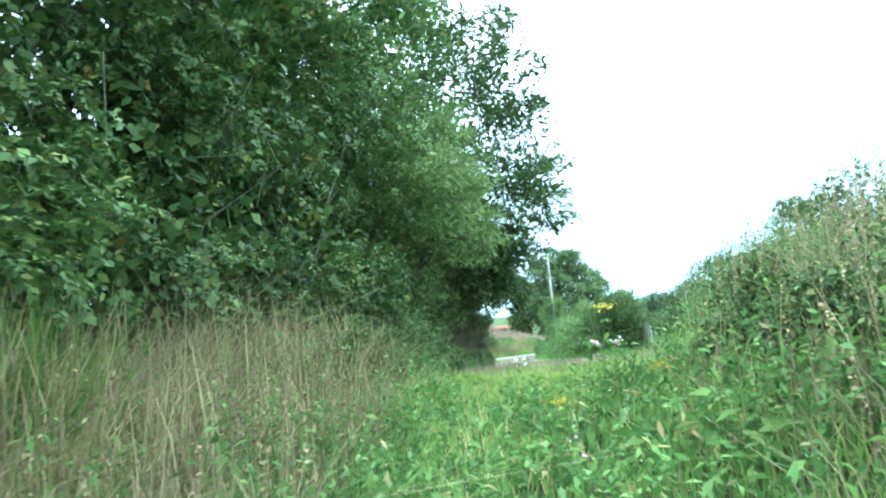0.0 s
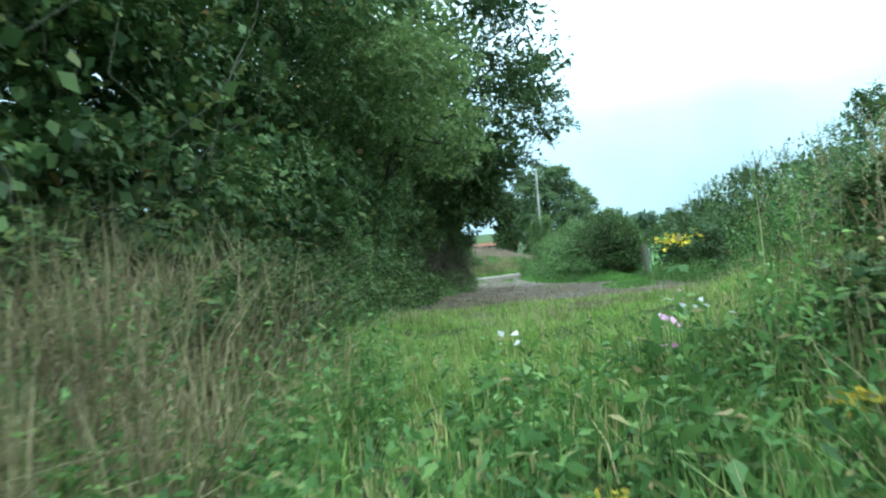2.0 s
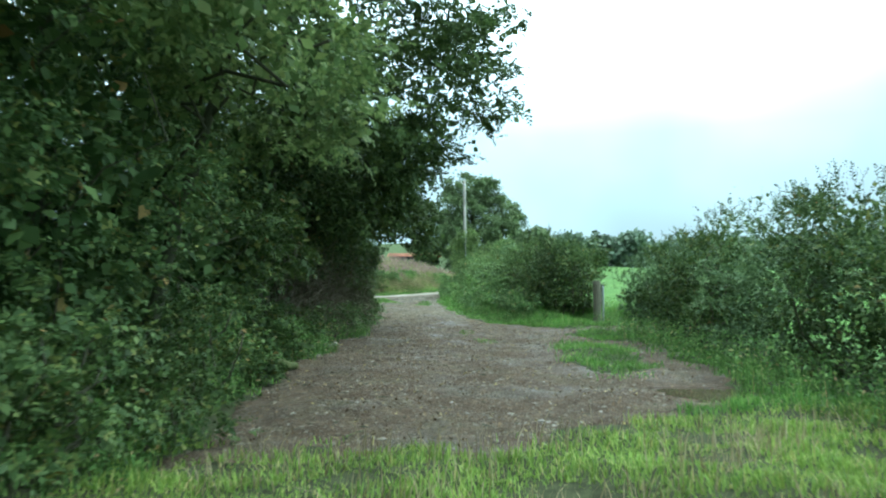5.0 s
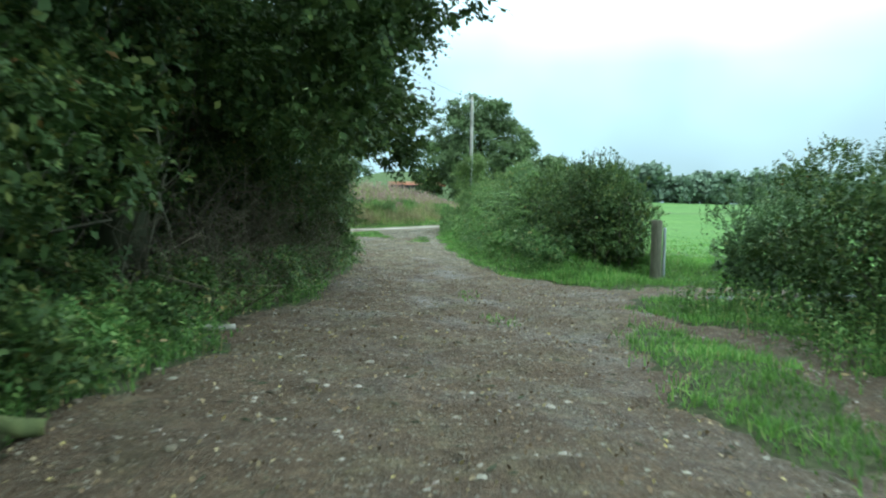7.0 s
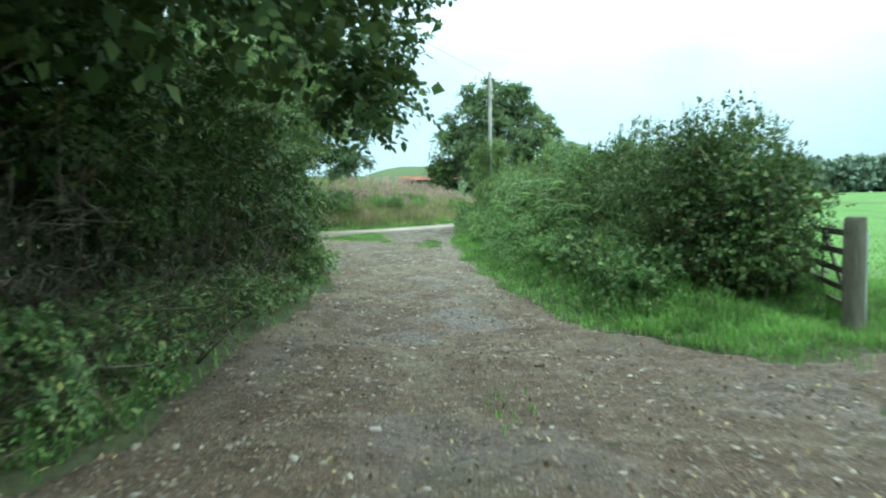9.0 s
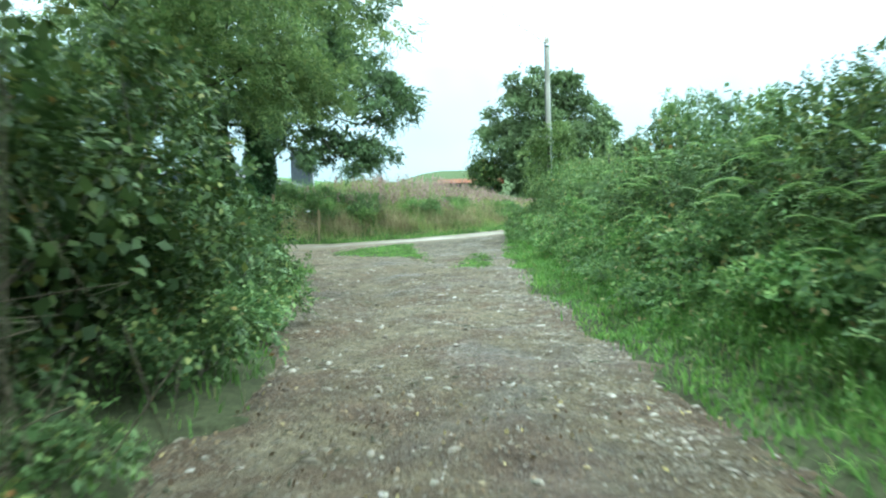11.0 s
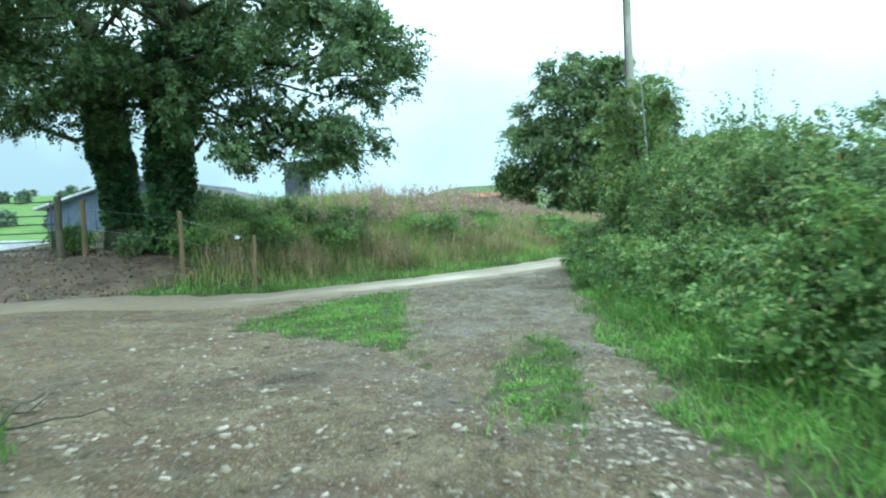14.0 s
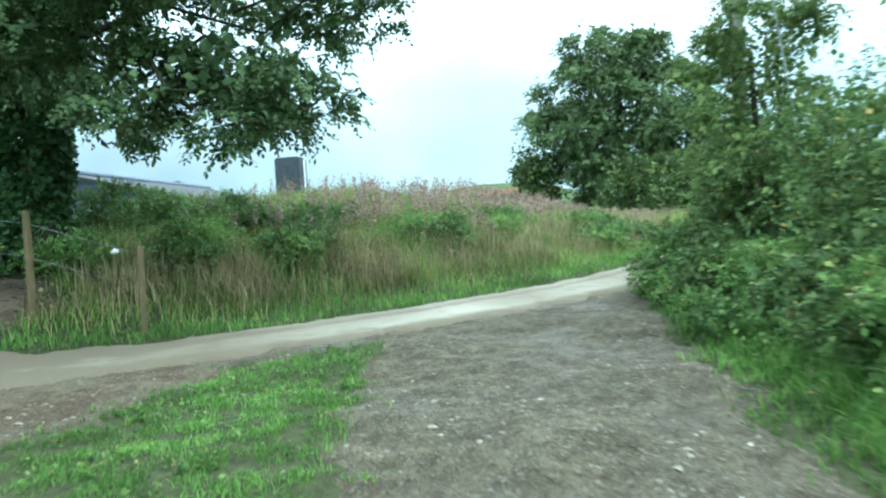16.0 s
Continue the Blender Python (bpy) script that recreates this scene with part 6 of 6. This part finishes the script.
def van(x, y, turn):
    z = float(height(x, y))
    t = thing("pickup_van", "white van parked in the farm yard", "van", (x, y, z))
    t.rotation_euler = (0, 0, radians(turn))
    bm = bmesh.new()
    prof = ((-2.4, 0.4), (2.2, 0.4), (2.35, 0.95), (1.5, 1.15), (0.9, 1.85), (-2.4, 1.95))
    a = [bm.verts.new((px, -0.9, pz)) for px, pz in prof]
    bm.faces.new(a)
    r = bmesh.ops.extrude_face_region(bm, geom=bm.faces[:])
    for v in r["geom"]:
        if isinstance(v, bmesh.types.BMVert):
            v.co.y += 1.8
    bmesh.ops.recalc_face_normals(bm, faces=bm.faces[:])
    bmesh.ops.bevel(bm, geom=bm.edges[:], offset=0.06, segments=2, affect="EDGES")
    bm2 = part("body", bm, WHITE_PAINT, t)
    bm2.location = (0, 0, 0)
    bm = bmesh.new()
    box(bm, -0.4, 0.85, -0.93, -0.88, 1.2, 1.7, 0.01)
    part("window", bm, GLASS_DARK, t).location = (0, 0, 0)
    for wx in (-1.5, 1.5):
        for wy in (-0.85, 0.85):
            w = part("wheel", tube([(wx, wy - 0.1, 0.33), (wx, wy + 0.1, 0.33)], [0.33, 0.33], 16), DARK_SHEET, t)
            w.location = (0, 0, 0)
            side = -0.11 if wy < 0 else 0.11
            part("hub_cap", tube([(wx, wy + side, 0.33), (wx, wy + side * 1.15, 0.33)], [0.2, 0.17], 14), GALV, w).location = (0, 0, 0)
    return t


van(-25.0, 56.5, 8)


# ---- stones, litter and puddles on the lane ----
def pebble(rng, r, flat):
    bm = bmesh.new()
    bmesh.ops.create_icosphere(bm, subdivisions=1, radius=r)
    bm.verts.ensure_lookup_table()
    for v in bm.verts:
        v.co = Vector((v.co.x * rng.uniform(0.7, 1.4), v.co.y * rng.uniform(0.6, 1.1), v.co.z * flat * rng.uniform(0.6, 1.2)))
    return bm


rng = np.random.RandomState(740)
# Chips: a low four-sided lump, pushed out of shape, bedded in the earth.
chip = np.array([[1, 0, 0], [0, 1, 0], [-1, 0, 0], [0, -1, 0], [0.2, 0.1, 0.4]])
tris = np.array([[0, 1, 4], [1, 2, 4], [2, 3, 4], [3, 0, 4]])
shapes = [chip * rng.uniform(0.65, 1.4, (5, 1)) * np.array([rng.uniform(0.9, 1.5), rng.uniform(0.7, 1.1), 1.0]) + rng.normal(0, 0.16, (5, 3)) for k in range(16)]
x, y = scatter(-13, 6.5, -2.6, 44, 105000, rng, lambda x, y: (lane_in(x, y) > 0.02) & (np.abs(road_side(x, y)) > ROAD_HALF) & (wobble(x, y, 2.2, 51) + 0.7 * wobble(x, y, 0.7, 52) > rng.uniform(-1.6, 1.2, len(x))))
n = len(x)
r = 0.006 + 0.022 * rng.uniform(0, 1, n) ** 1.7
a = rng.uniform(0, 6.283, n)
S = np.stack([shapes[k] for k in rng.randint(0, 16, n)]) * r[:, None, None]
V = np.stack([S[..., 0] * np.cos(a)[:, None] - S[..., 1] * np.sin(a)[:, None] + x[:, None], S[..., 0] * np.sin(a)[:, None] + S[..., 1] * np.cos(a)[:, None] + y[:, None],
              S[..., 2] + (lane_z(x, y) + r * 0.12)[:, None]], -1).reshape(-1, 3)
F = (tris[None] + (np.arange(n) * len(shapes[0]))[:, None, None]).reshape(-1, 3)
tagged(new("gravel", mesh_of("gravel", V, [F], STONE_MAT)), "loose pale gravel scattered over the lane", "gravel", kind="stuff")

# Stones: an uneven six-sided lump with a worn top, half sunk.
ring = np.linspace(0, 2 * np.pi, 6, endpoint=False)
lump = np.concatenate([np.stack([np.cos(ring), np.sin(ring), 0 * ring - 0.15], -1), np.stack([0.72 * np.cos(ring + 0.3), 0.72 * np.sin(ring + 0.3), 0 * ring + 0.36], -1), [[0, 0, 0.45]]])
lump_tris = np.array([[i, (i + 1) % 6, 6 + i] for i in range(6)] + [[(i + 1) % 6, 6 + (i + 1) % 6, 6 + i] for i in range(6)] + [[6 + i, 6 + (i + 1) % 6, 12] for i in range(6)])
lumps = [lump * np.array([rng.uniform(0.9, 1.5), rng.uniform(0.6, 1.0), rng.uniform(0.5, 1.0)]) * rng.uniform(0.75, 1.25, (13, 1)) + rng.normal(0, 0.07, (13, 3)) for k in range(16)]
x, y = scatter(-11, 3.2, -2.4, 40, 34000, rng, lambda x, y: (lane_in(x, y) > 0.05) & (np.abs(road_side(x, y)) > ROAD_HALF) & (rng.uniform(0, 1, len(x)) < (0.22 + 0.78 * ramp(17, 23, y)) * ramp(38, 32, y + 0.9 * (x + 5)) * ramp(1.2, -0.6, np.abs(x + 4.2) - 3.2)) & (wobble(x, y, 1.4, 73) > rng.uniform(-1.0, 1.0, len(x))))
n = len(x)
r = 0.011 + 0.042 * rng.uniform(0, 1, n) ** 2.8
a = rng.uniform(0, 6.283, n)
S = np.stack([lumps[k] for k in rng.randint(0, 16, n)]) * r[:, None, None]
V = np.stack([S[..., 0] * np.cos(a)[:, None] - S[..., 1] * np.sin(a)[:, None] + x[:, None], S[..., 0] * np.sin(a)[:, None] + S[..., 1] * np.cos(a)[:, None] + y[:, None],
              S[..., 2] + lane_z(x, y)[:, None]], -1).reshape(-1, 3)
F = (lump_tris[None] + (np.arange(n) * 13)[:, None, None]).reshape(-1, 3)
tagged(new("loose_stones", mesh_of("loose_stones", V, [F], LOOSE_MAT)), "beige angular stones half sunk in the lane", "stones", kind="stuff")

x, y = scatter(-6, -0.8, 33, 47, 60000, rng, lambda x, y: (lane_in(x, y) > 0.02) & (road_side(x, y) < -ROAD_HALF + 0.3) & (rng.uniform(0, 1, len(x)) < ramp(-6.2, -3.8, x + 0.4 * wobble(x, y, 1.5, 70)) * ramp(32, 37, y)))
n = len(x)
r = 0.005 + 0.012 * rng.uniform(0, 1, n) ** 2
S = np.stack([shapes[k] for k in rng.randint(0, 16, n)]) * r[:, None, None]
V = np.stack([S[..., 0] + x[:, None], S[..., 1] + y[:, None], S[..., 2] + (lane_z(x, y) + r * 0.12)[:, None]], -1).reshape(-1, 3)
F = (tris[None] + (np.arange(n) * len(shapes[0]))[:, None, None]).reshape(-1, 3)
tagged(new("gravel", mesh_of("gravel", V, [F], GRIT_MAT)), "fine grey-brown gravel where the lane meets the road", "gravel", kind="stuff")

x, y = scatter(-2.6, 0.2, 17, 40, 40000, rng, lambda x, y: (lane_in(x, y) > 0.03) & (np.abs(over(RIGHT, y) - 0.55 - x + 0.2 * wobble(x, y, 3, 55)) < rng.uniform(0.1, 0.62, len(x))) & (wobble(x, y, 1.2, 56) > -0.6) & (rng.uniform(0, 1, len(x)) < ramp(38, 32, y)))
n = len(x)
r = 0.006 + 0.022 * rng.uniform(0, 1, n) ** 3
S = np.stack([shapes[k] for k in rng.randint(0, 16, n)]) * r[:, None, None]
V = np.stack([S[..., 0] + x[:, None], S[..., 1] + y[:, None], S[..., 2] + (lane_z(x, y) + r * 0.12)[:, None]], -1).reshape(-1, 3)
F = (tris[None] + (np.arange(n) * len(shapes[0]))[:, None, None]).reshape(-1, 3)
tagged(new("gravel", mesh_of("gravel", V, [F], CHALK_MAT)), "washed pale limestone chips along the wheel track", "gravel", kind="stuff")

x, y = scatter(-8.5, 3.2, -2.4, 34, 16000, rng, lambda x, y: (lane_in(x, y) > 0.05) & (wobble(x, y, 1.6, 53) + 0.6 * wobble(x, y, 0.6, 54) > rng.uniform(-1.0, 1.4, len(x))))
n = len(x)
a, r = rng.uniform(0, 6.283, n), 0.006 + 0.022 * rng.uniform(0, 1, n) ** 2.5
S = np.stack([shapes[k] for k in rng.randint(0, 16, n)]) * r[:, None, None] * np.array([2.2, 0.6, 0.9])
V = np.stack([S[..., 0] * np.cos(a)[:, None] - S[..., 1] * np.sin(a)[:, None] + x[:, None], S[..., 0] * np.sin(a)[:, None] + S[..., 1] * np.cos(a)[:, None] + y[:, None],
              S[..., 2] + (lane_z(x, y) + r * 0.3)[:, None]], -1).reshape(-1, 3)
F = (tris[None] + (np.arange(n) * len(shapes[0]))[:, None, None]).reshape(-1, 3)
stuff("bark_litter", "dark broken twigs and bark trodden into the lane", "litter", (V, [F]), BARK)

x, y = scatter(-3.3, 3.2, -2.4, 20, 6000, rng, lambda x, y: (lane_in(x, y) > 0.0))
P = np.stack([x, y, lane_z(x, y) + 0.012], -1)
V, F = leaves(P, np.zeros_like(P), 0.04, rng, 0.7, 0, 6.0)
stuff("fallen_leaves", "small brown and yellow fallen leaves on the lane", "leaf litter", (V, F), LITTER)


x, y = scatter(-20, -11.5, 41, 48, 2600, rng, lambda x, y: (yard_in(x, y) > 0.1) & (road_side(x, y) > ROAD_HALF))
P = np.stack([x, y, yard_z(x, y) + 0.012], -1)
stuff("fallen_leaves", "brown fallen leaves on the soil under the oak", "leaf litter", leaves(P, np.zeros_like(P), 0.10, rng, 0.7, 0, 6.0), LITTER)

# Trodden mud thrown up at the field gateway.
x, y = scatter(1.4, 7.2, 9.8, 13.6, 2400, rng, lambda x, y: (lane_in(x, y) > 0) & (wobble(x, y, 1.0, 61) > rng.uniform(-0.6, 0.6, len(x))))
n = len(x)
r = 0.015 + 0.05 * rng.uniform(0, 1, n) ** 2.2
S = np.stack([shapes[k] for k in rng.randint(0, 16, n)]) * r[:, None, None]
V = np.stack([S[..., 0] + x[:, None], S[..., 1] + y[:, None], S[..., 2] * 0.5 + lane_z(x, y)[:, None]], -1).reshape(-1, 3)
F = (tris[None] + (np.arange(n) * len(shapes[0]))[:, None, None]).reshape(-1, 3)
tagged(new("mud_clods", mesh_of("mud_clods", V, [F], MUD_MAT)), "dark trodden mud clods at the field gateway", "mud", kind="stuff")


def puddle(name, label, x, y, rx, ry, seed, lift):
    rng = np.random.RandomState(seed)
    a = np.linspace(0, 6.283, 40, endpoint=False)
    k = 1 + 0.25 * np.sin(2 * a + seed) + 0.15 * np.sin(5 * a + 2 * seed) + 0.08 * rng.normal(size=40)
    z = float(np.mean(lane_z(x + rx * k * np.cos(a), y + ry * k * np.sin(a)))) + lift
    V = np.concatenate([np.stack([x + rx * k * np.cos(a), y + ry * k * np.sin(a), np.full(40, z)], -1), [[x, y, z]]])
    F = np.array([[i, (i + 1) % 40, 40] for i in range(40)])
    return tagged(new(name, mesh_of(name, V, [F], WATER)), label, "puddle")


puddle("puddle", "shallow muddy puddle at the lane's edge", *PUDDLE, 0.95, 0.9, 5, -0.012)
puddle("puddle", "shallow pale puddle in the gateway mud", 6.6, 12.3, 1.1, 0.45, 9, 0.01)
puddle("puddle", "shallow pale puddle in the gateway mud", 4.9, 11.7, 0.5, 0.22, 12, 0.008)

stone_meshes = []
for k in range(6):
    bm = pebble(rng, 1.0, 0.38)
    me = bpy.data.meshes.new("stone")
    bm.to_mesh(me)
    bm.free()
    me.materials.append(STONE_MAT)
    stone_meshes.append(me)
x, y = scatter(-9, 4, -2.3, 40, 420, rng, lambda x, y: (lane_in(x, y) > 0.05) & (np.abs(road_side(x, y)) > ROAD_HALF + 0.1))
for k in range(min(260, len(x))):
    ob = new("stone", stone_meshes[k % 6])
    s = 0.018 + 0.034 * rng.uniform() ** 2
    ob.parent = lane
    ob.location = (x[k], y[k], float(lane_z(x[k], y[k])) + s * 0.15)
    ob.rotation_euler = (0, 0, rng.uniform(0, 6.28))
    ob.scale = (s, s, s)
